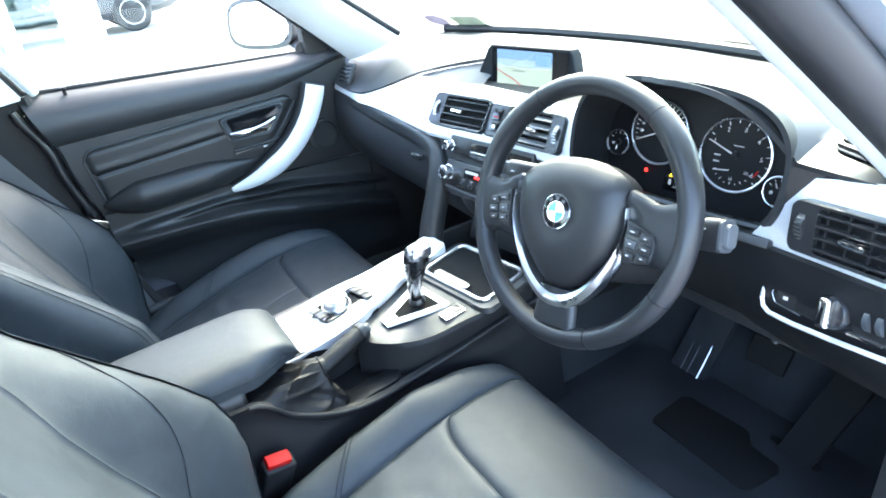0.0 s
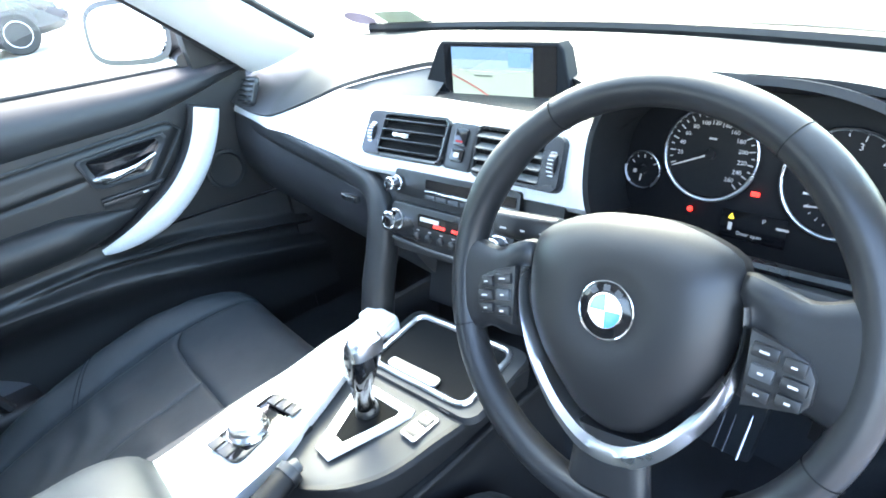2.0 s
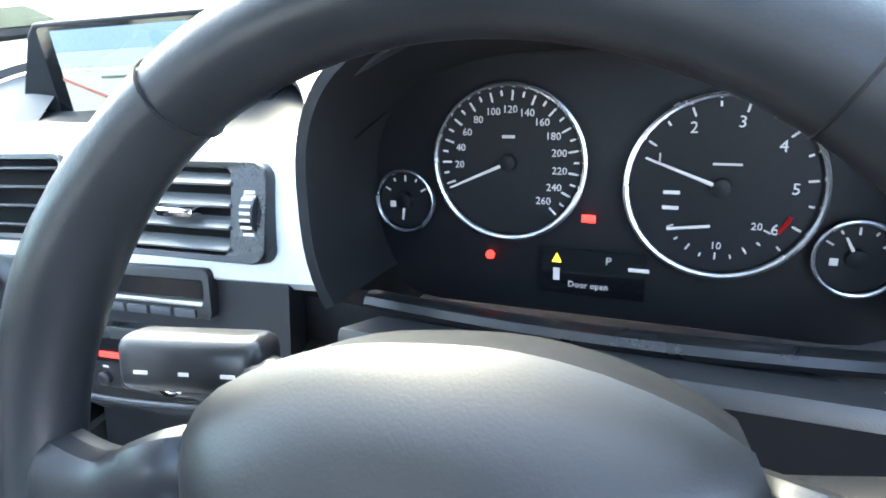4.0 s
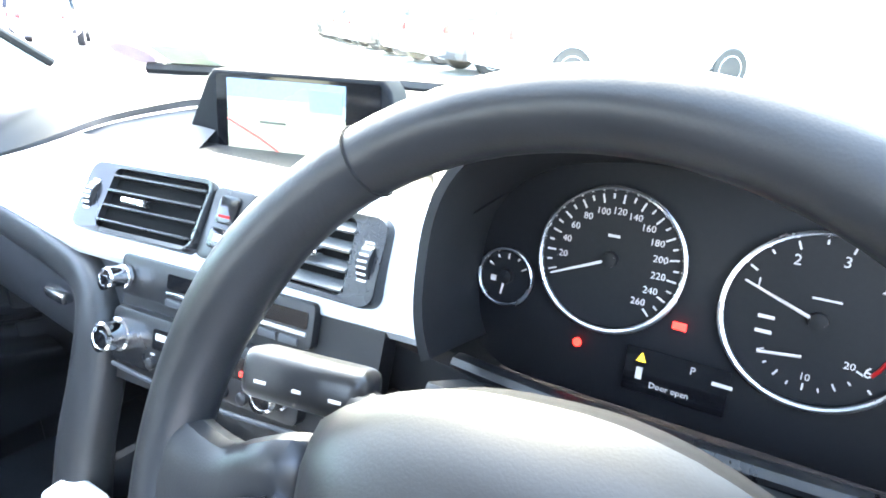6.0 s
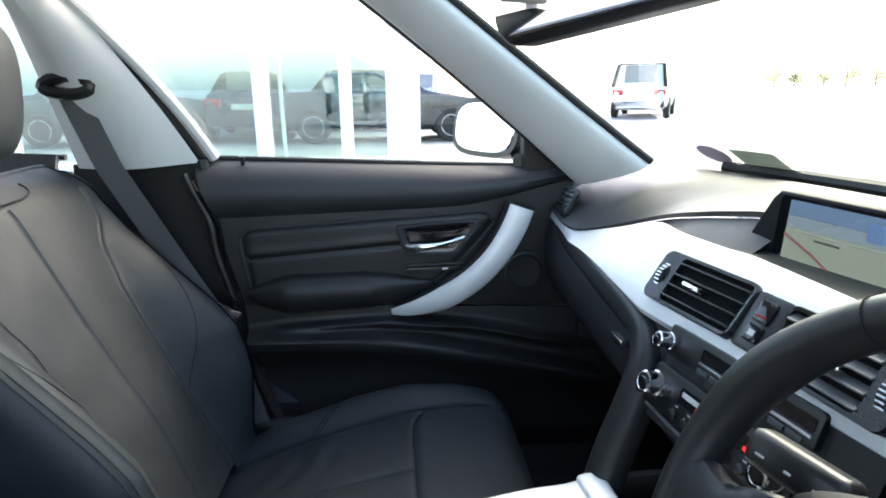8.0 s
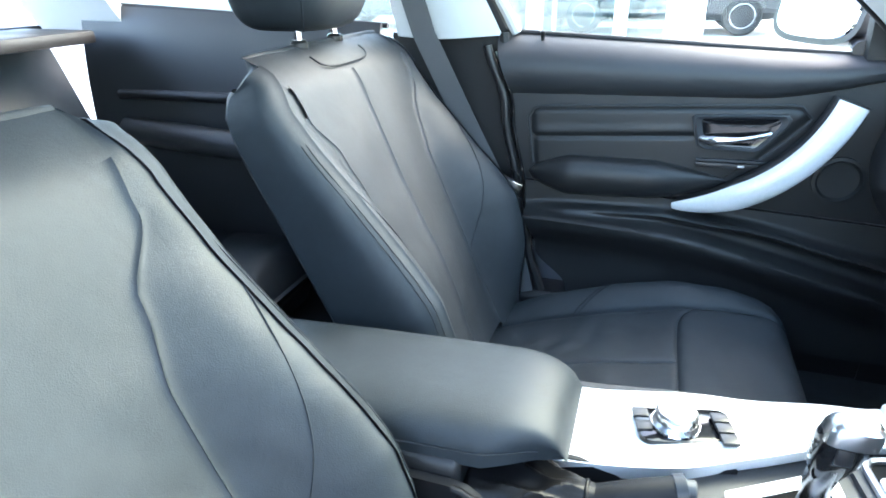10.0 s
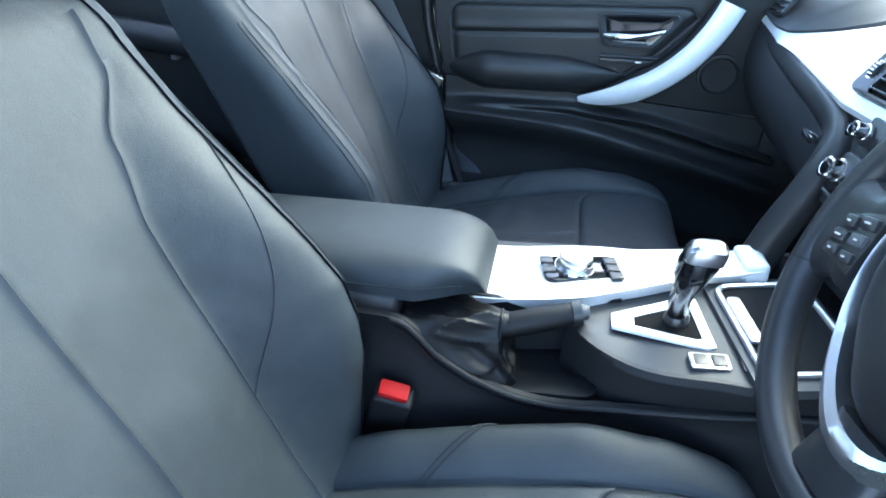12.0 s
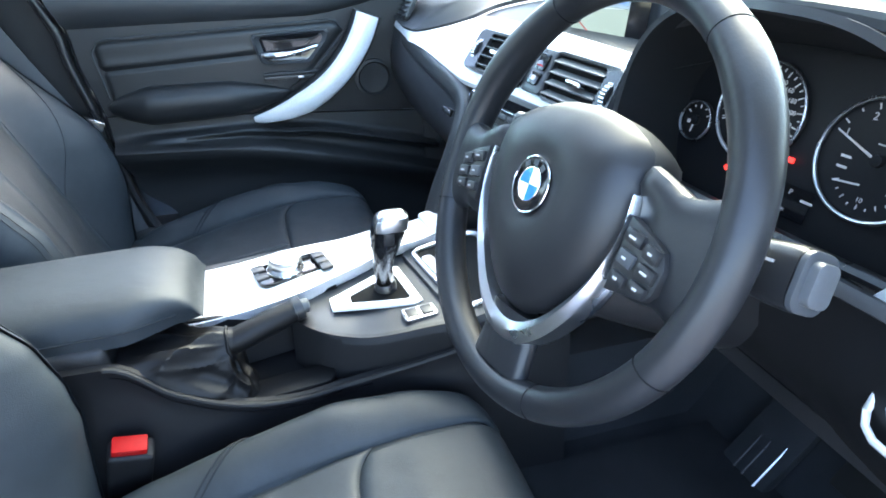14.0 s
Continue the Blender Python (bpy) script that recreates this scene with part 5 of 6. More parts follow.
# rotary controller with its keys
base = part("controller_base", plate(rounded(0.060, 0.108, 0.014), 0.006, pose(-0.062, -0.155, deck(-0.155) + 0.020, 2, 0, 12), bevel=0.003), GLOSS, con, "rotary controller with black keys")
part("controller_knob", turned([(0.027, 0), (0.027, 0.004), (0.0245, 0.007), (0.0230, 0.009), (0.0238, 0.012), (0.0230, 0.019), (0.0205, 0.0215), (0.001, 0.022)], pose(-0.060, -0.166, deck(-0.166) + 0.025), seg=36), PEARL, base, "silver turning knob")
part("knob_ring", turned([(0.027, 0), (0.028, 0.002), (0.027, 0.004)], pose(-0.060, -0.166, deck(-0.166) + 0.0255), seg=36), CHROME, base)
for x, y in ((-0.078, -0.118), (-0.060, -0.114), (-0.042, -0.110), (-0.072, -0.205), (-0.048, -0.200)):
    part("key", rbox((0.016, 0.018, 0.005), pose(x, y, deck(y) + 0.029, 2, 0, 12), bevel=0.0015), HARD, base)
# selector lever in its silver gate
GT = pose(0.018, -0.040, deck(-0.04) + 0.001, 3, 0, 6)
gate = part("gate_frame", bmesh.new(), SILVER, con, "silver wedge-shaped gate frame")
outer = [(-0.012, -0.075), (0.016, -0.078), (0.052, 0.030), (0.048, 0.040), (-0.050, 0.040), (-0.056, 0.030)]
inner = [(x * 0.66 + 0.0, y * 0.66 + 0.002) for x, y in outer]
bm = loft([[(x, y, 0) for x, y in outer], [(x, y, 0.004) for x, y in outer], [(x, y, 0.005) for x, y in [(a * 0.97, b * 0.97) for a, b in outer]], [(x, y, 0.003) for x, y in inner], [(x, y, 0) for x, y in inner]], ring=True)
bmesh.ops.transform(bm, matrix=GT, verts=bm.verts)
gate.data = finish("gate_frame", bm, SILVER)
# shade in the slot, put into the floor's near-black colour
part("gate_floor", plate(inner, 0.001, GT @ pose(0, 0, 0.0005), bevel=0), RECESS_SHADE, gate)
lev = thing("gear_selector", "chrome and black electronic gear selector lever", "gear lever", tuple(GT.translation))
stem = [(-0.006, 0.004, 0.0), (0.000, 0.000, 0.04), (0.008, 0.002, 0.075), (0.012, 0.006, 0.11)]
part("boot", turned([(0.016, 0), (0.015, 0.010), (0.012, 0.014)], pose(-0.005, 0.004, 0.002), seg=20), HARD, lev)
part("stem", tube(stem[:3], lambda k: 0.0125 + 0.002 * k, seg=16), material("dark_satin_chrome", (0.24, 0.24, 0.25), 0.25, metal=1.0, vary=0.05), lev, "dark satin chrome stem")


def knob_ring(z, w, d, x, y):
    """Rounded-square section of the selector head."""
    return [Vector((x + w * math.copysign(abs(math.cos(a)) ** 0.6, math.cos(a)), y + d * math.copysign(abs(math.sin(a)) ** 0.6, math.sin(a)), z)) for a in (2 * math.pi * i / 20 for i in range(20))]


head_part = part("head", loft([knob_ring(*q) for q in ((0.052, 0.0115, 0.012, 0.003, 0.001), (0.062, 0.0135, 0.0155, 0.005, 0.001), (0.080, 0.0165, 0.020, 0.008, 0.003), (0.100, 0.0180, 0.0225, 0.011, 0.006), (0.116, 0.0172, 0.0215, 0.0135, 0.009))], ring=True, cap=True), GLOSS, lev, "gloss black selector head")
part("head_cap", loft([knob_ring(*q) for q in ((0.106, 0.0188, 0.0232, 0.0125, 0.0085), (0.116, 0.0184, 0.0228, 0.0138, 0.010), (0.124, 0.0160, 0.0205, 0.0150, 0.0115), (0.129, 0.0100, 0.0140, 0.0155, 0.0125))], ring=True, cap=True), PEARL, head_part, "pearl chrome cap")
part("head_flank", rbox((0.004, 0.030, 0.050), pose(-0.0075, 0.005, 0.088, -6, 8, 0), bevel=0.0018), GLOSS, head_part)
for z in (0.080, 0.088, 0.096):
    part("selector_print", rbox((0.006, 0.001, 0.003), (0.008 + (z - 0.08) * 0.2, -0.0180 - (z - 0.08) * 0.05, z), bevel=0), PRINT, head_part)
part("unlock_button", rbox((0.005, 0.014, 0.018), (0.0285, 0.004, 0.096), bevel=0.002), HARD, head_part)
# drive mode and stability switches
sw = part("mode_switch", plate(rounded(0.026, 0.046, 0.004), 0.004, pose(0.088, -0.008, deck(-0.008) - 0.001, 3, 2, 4), bevel=0.0015), PEARL, con, "silver-rimmed mode switches")
for y in (-0.018, 0.002):
    part("switch_key", rbox((0.018, 0.016, 0.004), pose(0.088, y, deck(y) + 0.003, 3, 2, 4), bevel=0.0012), HARD, sw)
part("small_switch", rbox((0.018, 0.014, 0.004), pose(0.091, 0.034, deck(0.034) + 0.001, 3, 2, 4), bevel=0.0012), HARD, con)
# open cup tray with a bright rim
CT = pose(0.022, 0.085, deck(0.085) + 0.004, 7, 0, 8)
tray = part("cup_tray", bmesh.new(), PEARL, con, "open tray with a bright rim and grooved mat")
tray.data = finish("cup_tray", tube([CT @ Vector((x, y, 0.003)) for x, y in rounded(0.172, 0.108, 0.016)], 0.0042, seg=8, closed=True, up=(0, 0, 1)), PEARL)
def ring_at(w, h, r, z):
    return [CT @ Vector((x, y, z)) for x, y in rounded(w, h, r)]


part("tray_surround", loft([ring_at(0.215, 0.135, 0.020, -0.012), ring_at(0.212, 0.132, 0.020, -0.001), ring_at(0.168, 0.104, 0.015, 0.0)], ring=True), SOFT, tray)
part("tray_floor", loft([ring_at(0.168, 0.104, 0.015, 0.001), ring_at(0.158, 0.096, 0.014, -0.026), ring_at(0.148, 0.086, 0.012, -0.030)], ring=True, cap=True), RUBBER, tray, "dark hollow of the tray")
for i in range(9):
    part("mat_rib", rbox((0.136, 0.0035, 0.003), CT @ pose(0, -0.034 + 0.0095 * i, -0.0285), bevel=0.001), RUBBER, tray)
part("tray_latch", plate(rounded(0.090, 0.016, 0.006), 0.004, CT @ pose(-0.012, -0.042, 0.004), bevel=0.0015), PEARL, tray, "silver latch bar")
# folding armrest box
arm = thing("armrest_box", "black leather folding armrest on the console", "armrest", (0, 0, 0))


def cushion(u, v):
    """Lid: rounded nose at the front, padded across."""
    y = -0.70 + 0.425 * v
    nose = max(0, (v - 0.80) / 0.20)
    w = 0.094 - 0.016 * nose ** 2.2
    a = math.pi * (1 - u)
    c, s = math.cos(a), math.sin(a)
    lift = 0.052 * (1 - nose ** 2.6) ** 0.5 if nose < 1 else 0
    tailz = 0.612 + 0.020 * v - 0.010 * v * v
    notch = 0.022 * max(0, (u - 0.70) / 0.30) * max(0, min(1, (v - 0.80) / 0.12))
    return Vector((0.002 - 0.014 * v + w * math.copysign(abs(c) ** 0.56, c) - notch, y, tailz - 0.030 + lift * abs(s) ** 0.62))


part("lid", surface(cushion, 36, 40), HIDE, arm, "padded leather lid")
part("lid_seam", tube([cushion(0.955, v) + Vector((0.0015, 0, 0.002)) for v in np.linspace(0.05, 0.93, 30)], 0.0012, seg=6), THREAD, arm)
part("box", rbox((0.19, 0.33, 0.10), (-0.002, -0.545, 0.547), bevel=0.014, seg=4), DARK, arm, "black armrest box")
part("box_seam", tube([(0.094, -0.69, 0.562), (0.0945, -0.50, 0.562), (0.0945, -0.385, 0.566)], 0.002, seg=6), GLOSS, arm)
# parking brake
pb = thing("parking_brake", "leather-wrapped parking brake lever with a creased gaiter", "parking brake")
part("grip", tube([(0.056, -0.290, 0.538), (0.052, -0.245, 0.551), (0.041, -0.195, 0.564), (0.031, -0.160, 0.571)], lambda k: 0.0150 + 0.002 * math.sin(3.1 * k), seg=18), HIDE_GAITER, pb, "black leather grip")
part("release_button", turned([(0.010, 0), (0.010, 0.010), (0.008, 0.012), (0.001, 0.0125)], pose(0.029, -0.157, 0.572, -90, 0, 8), seg=20), GREY_CAP, pb, "grey release button")
part("grip_collar", tube([(0.0325, -0.166, 0.570), (0.030, -0.155, 0.572)], 0.0168, seg=16), HARD, pb)


def gaiter(u, v):
    a = 2 * math.pi * u
    c, s = math.cos(a), math.sin(a)
    c7, s7 = math.copysign(abs(c) ** 0.6, c), math.copysign(abs(s) ** 0.6, s)
    base = Vector((0.060 + 0.047 * c7, -0.298 + 0.077 * s7, shoulder(-0.298 + 0.077 * s7) - 0.005))
    neck = Vector((0.053 + 0.019 * c, -0.248 - 0.004 * s, 0.551 - 0.019 * s))
    p = base.lerp(neck, v ** 0.9)
    out = Vector((c * 0.8, s * 0.35, 0.55 - 0.3 * s)).normalized()
    swell = math.sin(math.pi * v ** 0.7)
    fold = 0.9 - 1.3 * abs(math.sin(2.0 * a + 2.6 * v + 0.6)) ** 0.6 + 0.5 * (1 - abs(math.sin(4.5 * a - 4 * v))) ** 2 + 0.6 * noise.noise((c * 2, s * 2, v * 3))
    sag = 0.5 + 0.5 * math.sin(14 * v + 2 * a)
    return p + out * (0.011 * swell * fold + 0.003 * sag * swell)


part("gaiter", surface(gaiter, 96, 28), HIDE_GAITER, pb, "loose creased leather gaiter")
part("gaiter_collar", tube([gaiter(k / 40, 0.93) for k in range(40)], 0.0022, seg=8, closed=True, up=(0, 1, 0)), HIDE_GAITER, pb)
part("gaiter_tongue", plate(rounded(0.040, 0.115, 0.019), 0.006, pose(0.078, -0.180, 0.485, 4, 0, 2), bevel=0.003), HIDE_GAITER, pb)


# ---- seats ----
def seat(name, label, at, back_shift=0.0, group="front seats"):
    """Front seat; origin on the floor below the middle of the cushion."""
    s = thing(name, label, "seat", at, group)

    TH = 0.63

    def pan(u, v):
        """Cushion: u across (seams at 0 and 0.62, ridge at 0.80), v from the back to the front lip."""
        a = abs(u)
        v += 0.045 * (min(a, 0.62) / 0.62) ** 8 * math.exp(-((v - TH) / 0.09) ** 2) if a <= 0.62 else 0.0
        if v < 0.86:
            y = -0.53 + 0.53 * v / 0.86
            z = line([(-0.53, 0.352), (-0.375, 0.405), (-0.25, 0.440), (-0.146, 0.461), (-0.07, 0.471), (0.0, 0.470)], y)
        else:
            f = (v - 0.86) / 0.14
            y = 0.066 * math.sin(f * 1.75)
            z = 0.470 - 0.062 * (1 - math.cos(f * 1.75)) - 0.07 * f ** 4
        seam = 0.158 + 0.020 * min(1, max(0, (y + 0.5) / 0.5))
        ridge = 0.034 * spline([(-0.53, 0.55), (-0.38, 0.95), (-0.17, 1.0), (-0.07, 0.62), (0.03, 0.15)], y)
        dish = 0.007 * (min(a, 0.62) / 0.62) ** 2
        front = max(0, (v - 0.60) / 0.40) ** 2
        if a <= 0.62:
            return Vector((math.copysign(seam * a / 0.62, u), y, z + dish))
        k = (a - 0.62) / 0.38
        grow = 1 - 0.30 * front
        if k < 0.45:
            q = k / 0.45
            x, h = seam + 0.052 * q * grow, dish + ridge * math.sin(q * math.pi / 2) ** 0.9
        else:
            q = (k - 0.45) / 0.55
            x, h = seam + (0.052 + 0.034 * math.sin(min(1, q * 1.5) * math.pi / 2)) * grow, dish + ridge - (ridge + 0.105) * q ** 1.7
        y -= 0.050 * front * k ** 1.6
        return Vector((math.copysign(x, u), y, z + h))

    def back(u, v):
        """Backrest: seams at 0 and 0.60, ridge of the bolster at 0.85, rear edge at 1."""
        a = abs(u)
        z = 0.37 + 0.60 * v
        y = -0.53 - 0.42 * (z - 0.5) + back_shift
        seam = spline([(0.40, 0.142), (0.74, 0.140), (0.815, 0.158), (0.875, 0.200), (0.97, 0.215)], z)
        hump = line([(0.30, 0.0), (0.37, 0.012), (0.42, 0.036), (0.47, 0.064), (0.52, 0.088), (0.56, 0.099), (0.61, 0.103), (0.65, 0.093), (0.69, 0.078), (0.766, 0.047), (0.832, 0.020), (0.89, 0.003), (1.0, 0.0)], z)
        roll = max(0, (v - 0.88) / 0.12)
        edge_ = 0.232 + 0.010 * math.exp(-((z - 0.6) / 0.14) ** 2) - 0.020 * roll
        lum = 0.010 * math.exp(-((z - 0.57) / 0.12) ** 2) * (1 - min(1, a / 0.6) ** 2)
        if a <= 0.60:
            x, h = seam * a / 0.60, 0.004 * (a / 0.6) ** 2 + lum
        elif a <= 0.85:
            k = (a - 0.60) / 0.25
            x, h = seam + (max(edge_, seam + 0.004) - seam) * k, 0.004 + hump * math.sin(k * math.pi / 2) ** 1.25
        else:
            k = (a - 0.85) / 0.15
            x, h = max(edge_, seam + 0.004) + 0.034 * math.sin(min(1, k * 1.7) * math.pi / 2), 0.004 + hump - (hump + 0.052 + 0.024 * min(1, max(0, (z - 0.62) / 0.22)) * (1 - 0.9 * roll)) * k ** 1.8
        drop = 0.026 * roll ** 2 * max(0, (a - 0.45) / 0.55) ** 2
        return Vector((math.copysign(x, u), y + h * 0.93 - (0.045 - 0.062 * max(0, (a - 0.6) / 0.4) ** 1.5) * roll ** 2, z + h * 0.30 - 0.010 * roll ** 2 - drop))

    def panel(nm, f, u0, u1, v0, v1, nu, nv, lab="", soft=0.0035, depth=0.0045, wave=0.0, skip=""):
        """Padded piece between seams; its edges dip into the seam (not those named in skip)."""
        def g(a, b):
            u, v = u0 + (u1 - u0) * a, v0 + (v1 - v0) * b
            p = f(u, v)
            e = 2e-3
            nrm = (f(min(1, u + e), v) - f(max(-1, u - e), v)).cross(f(u, min(1, v + e)) - f(u, max(0, v - e)))
            nrm = nrm.normalized() if nrm.length > 0 else Vector((0, 0, 1))
            w, h = (f(u1, v) - f(u0, v)).length, 0.6 * abs(v1 - v0)
            d = min(9 if "a" in skip else a * w, 9 if "b" in skip else (1 - a) * w, 9 if "c" in skip else b * h, 9 if "d" in skip else (1 - b) * h)
            sink = depth * math.exp(-(d / soft) ** 1.3)
            slow = 0.0022 * noise.noise((p.x * 11 + at[0], p.y * 11, p.z * 11)) + 0.0009 * noise.noise((p.x * 32, p.y * 32 + at[0], p.z * 32))
            rip = wave * math.sin(b * 30 + 4 * noise.noise((a * 2.4, b * 3, u0 + at[0]))) * math.exp(-((a - 0.5) / 0.32) ** 2) * math.exp(-((b - 0.45) / 0.28) ** 2)
            return p + nrm * (slow + rip - sink)
        bm = bmesh.new()
        su = [i / nu for i in range(nu + 1)]
        for extra in (0.006, 0.014, 0.025, 0.975, 0.986, 0.994):
            su.append(extra)
        su = sorted(su)
        sv = sorted([i / nv for i in range(nv + 1)] + [0.004, 0.010, 0.990, 0.996])
        return part(nm, loft([[g(a, b) for b in sv] for a in su], bm=bm), HIDE, s, lab, angle=80)

    def stitch(nm, pts, r=0.0009, parent=s):
        return part(nm, tube(pts, r, seg=6), THREAD, parent)

    for a in (-1, 1):
        panel("cushion_panel", pan, 0.0, a * 0.62, 0.04, TH, 20, 44, wave=0.0026)
        panel("cushion_bolster", pan, a * 0.62, a * 0.86, 0.02, 1.0, 16, 52, "leather side bolster", skip="bcd")
        panel("cushion_flank", pan, a * 0.86, a * 1.0, 0.02, 1.0, 8, 40, skip="abcd")
        panel("back_panel", back, 0.0, a * 0.60, 0.04, 0.915, 22, 48, skip="cd", wave=0.0008)
        panel("back_bolster", back, a * 0.60, a * 0.85, 0.02, 0.845, 18, 56, "leather side bolster", skip="bcd")
        panel("back_flank", back, a * 0.85, a * 1.0, 0.02, 1.0, 14, 50, skip="bcd", depth=0.003)
        # curved join on the bolster, running from the ridge down into the inner seam
        stitch("bolster_stitch", [back(a * (0.85 - 0.25 * k), 0.70 - 0.41 * k - 0.03 * math.sin(math.pi * k)) + Vector((0, 0.0006, 0.0004)) for k in np.linspace(0, 1, 40)], 0.0008)
        for off in (0.0, 0.016):
            stitch("bolster_stitch", [pan(a * (0.62 + 0.26 * k), 0.315 + off + 0.13 * k) + Vector((0, 0, 0.0012)) for k in np.linspace(0, 1, 16)], 0.0011)
        for off in (0.872, 0.884):
            stitch("edge_stitch", [back(a * off, v) + Vector((a * 0.0006, 0.0004, 0)) for v in np.linspace(0.04, 0.80, 40)], 0.0006)
    panel("thigh_panel", pan, -0.62, 0.62, TH, 1.0, 40, 26, depth=0.006, soft=0.005, skip="d")
    panel("shoulder_panel", back, -0.85, 0.85, 0.845, 1.0, 44, 14, skip="abcd", depth=0.0)
    tab = [back(0.24 * math.copysign(abs(math.sin(q)) ** 0.6, math.sin(q)), 0.965 - 0.036 * max(0, math.cos(q)) ** 0.5) + Vector((0, 0.0035, 0.002)) for q in np.linspace(-1.57, 1.57, 30)]
    stitch("tab_stitch", tab, 0.0015)
    # back shell, skirt
    shell_ = loft([[back(u, v) if k == 0 else Vector((back(u, v).x * (0.98 if k == 1 else 0.92), back(1, v).y - (0.008 if k == 1 else 0.018), back(1, v).z)) for k, u in ((0, -1), (1, -1), (2, -1), (2, 1), (1, 1), (0, 1))] for v in np.linspace(0, 1, 20)])
    part("back_shell", shell_, HIDE, s)
    def crest(u):
        """Rear edge of the closed top over the point u across."""
        p, c, e = back(u, 1.0), back(math.copysign(0.85, u), 1.0), back(math.copysign(1.0, u), 1.0)
        k = max(0.0, (abs(u) - 0.85) / 0.15)
        return Vector((p.x if k == 0 else c.x + (e.x - c.x) * k, e.y, (p.z if k == 0 else c.z) - 0.014 * (1 - k) + (e.z - c.z) * k * (k > 0)))

    bm = loft([[back(u, 1.0).lerp(crest(u), k) + Vector((0, 0, 0.006 * math.sin(math.pi * k) * (1 - max(0, abs(u) - 0.85) / 0.15))) for k in (0, 0.25, 0.5, 0.75, 1)] for u in np.linspace(-1, 1, 61)])
    part("back_top", bm, HIDE, s, angle=80)
    part("seat_skirt", loft([[Vector((c * (0.205 + 0.012 * k), d, 0.345 + 0.03 * (d > -0.4) - 0.13 * k)) for c, d in ((-1, -0.50), (-1, -0.12), (-0.8, -0.03), (0.8, -0.03), (1, -0.12), (1, -0.50))] for k in (0, 0.5, 1)], ring=True, cap=True), DARK, s, "black plastic seat base")

    # head restraint: a blunt block, wider above than below
    def rest_(u, v):
        a, b = 2 * math.pi * u, math.pi * v
        cx, sx_ = math.copysign(abs(math.cos(a)) ** 0.42, math.cos(a)), math.copysign(abs(math.sin(a)) ** 0.55, math.sin(a))
        rr = abs(math.sin(b)) ** 0.36
        zz = -math.cos(b)
        zz = math.copysign(abs(zz) ** 0.75, zz)
        w = 0.126 + 0.012 * zz
        return Vector((w * cx * rr, -0.782 + back_shift + 0.084 * sx_ * rr + 0.004 * zz - 0.012 * cx * cx, 1.084 + 0.106 * zz))

    hr = part("head_restraint", surface(rest_, 56, 36), HIDE, s, "padded black head restraint", angle=70)
    for c in (0.105, 0.395):
        stitch("restraint_seam", [rest_(c, k) + Vector((0, 0.0008, 0)) for k in np.linspace(0.06, 0.94, 24)], 0.0012, hr)
    for x in (-0.06, 0.06):
        part("restraint_post", tube([(x, -0.765 + back_shift, 0.90), (x, -0.772 + back_shift, 1.02)], 0.0065, seg=12), CHROME, s, "chrome post")
        part("post_collar", turned([(0.014, 0), (0.014, 0.008), (0.010, 0.012)], pose(x, -0.768 + back_shift, 0.955), seg=16), HARD, s)
    return s


seat("passenger_seat", "black leather passenger seat with a raised head restraint", (-0.387, 0.0, 0.0))
seat("driving_seat", "black leather driving seat with deep bolsters and creased cushion", (0.381, 0.012, 0.002), back_shift=0.034)

# seat belts
for sx in (-1, 1):
    belt_ = thing("seat_belt", "grey seat belt hanging from the centre pillar", "seat belt", group="front seat belts")
    dr = Vector((sx * 0.630, -0.715, 1.085))
    path = [dr, Vector((sx * 0.655, -0.68, 0.95)), Vector((sx * 0.672, -0.60, 0.78)), Vector((sx * 0.672, -0.52, 0.63)), Vector((sx * 0.668, -0.46, 0.40))]
    strap = [[p + Vector((0, 0.023 * k, 0.006 * k)) + Vector((-sx * 0.0009 * j, 0, 0)) for k, j in ((-1, 0), (1, 0), (1, 1), (-1, 1))] for p in (Vector([spline([(i / 4, tuple(q)) for i, q in enumerate(path)], t)[c] for c in range(3)]) for t in np.linspace(0, 1, 24))]
    part("webbing", loft(strap, ring=True, cap=True), WEB, belt_, "grey woven webbing")
    part("guide_loop", tube([dr + Vector((-sx * 0.006, 0.040 * math.cos(a), 0.014 * math.sin(a) + 0.006)) for a in np.linspace(0, 2 * math.pi, 17)[:-1]], 0.011, seg=8, closed=True, up=(1, 0, 0)), HARD, belt_, "black belt guide")
    part("guide_cover", rbox((0.02, 0.07, 0.05), (dr.x + sx * 0.012, dr.y + 0.005, dr.z + 0.025, 20, 0, 0), bevel=0.01, seg=3), PILLAR, belt_)
    part("tongue", rbox((0.010, 0.050, 0.022), (sx * 0.646, -0.512, 0.668, -25, 0, 0), bevel=0.004), HARD, belt_)
    part("tongue_plate", rbox((0.003, 0.036, 0.020), (sx * 0.638, -0.486, 0.658, -25, 0, 0), bevel=0.001), CHROME, belt_, "chrome latch plate")
bk = thing("belt_buckle", "black belt buckle with a red release button", "belt buckle", (0.122, -0.382, 0.028), rot=(0, 0, 0))
part("buckle_body", rbox((0.028, 0.050, 0.13), pose(-0.006, -0.004, 0.398, -14, 20, 0), bevel=0.006, seg=3), FLANK, bk)
part("release_button", rbox((0.021, 0.038, 0.018), pose(0.014, 0.010, 0.459, -14, 20, 0), bevel=0.003), RED, bk, "red release button")
part("button_mark", rbox((0.0008, 0.022, 0.006), pose(0.0247, 0.010, 0.459, -14, 20, 0), bevel=0), material("pale_red_mark", (0.5, 0.10, 0.08), 0.6), bk)

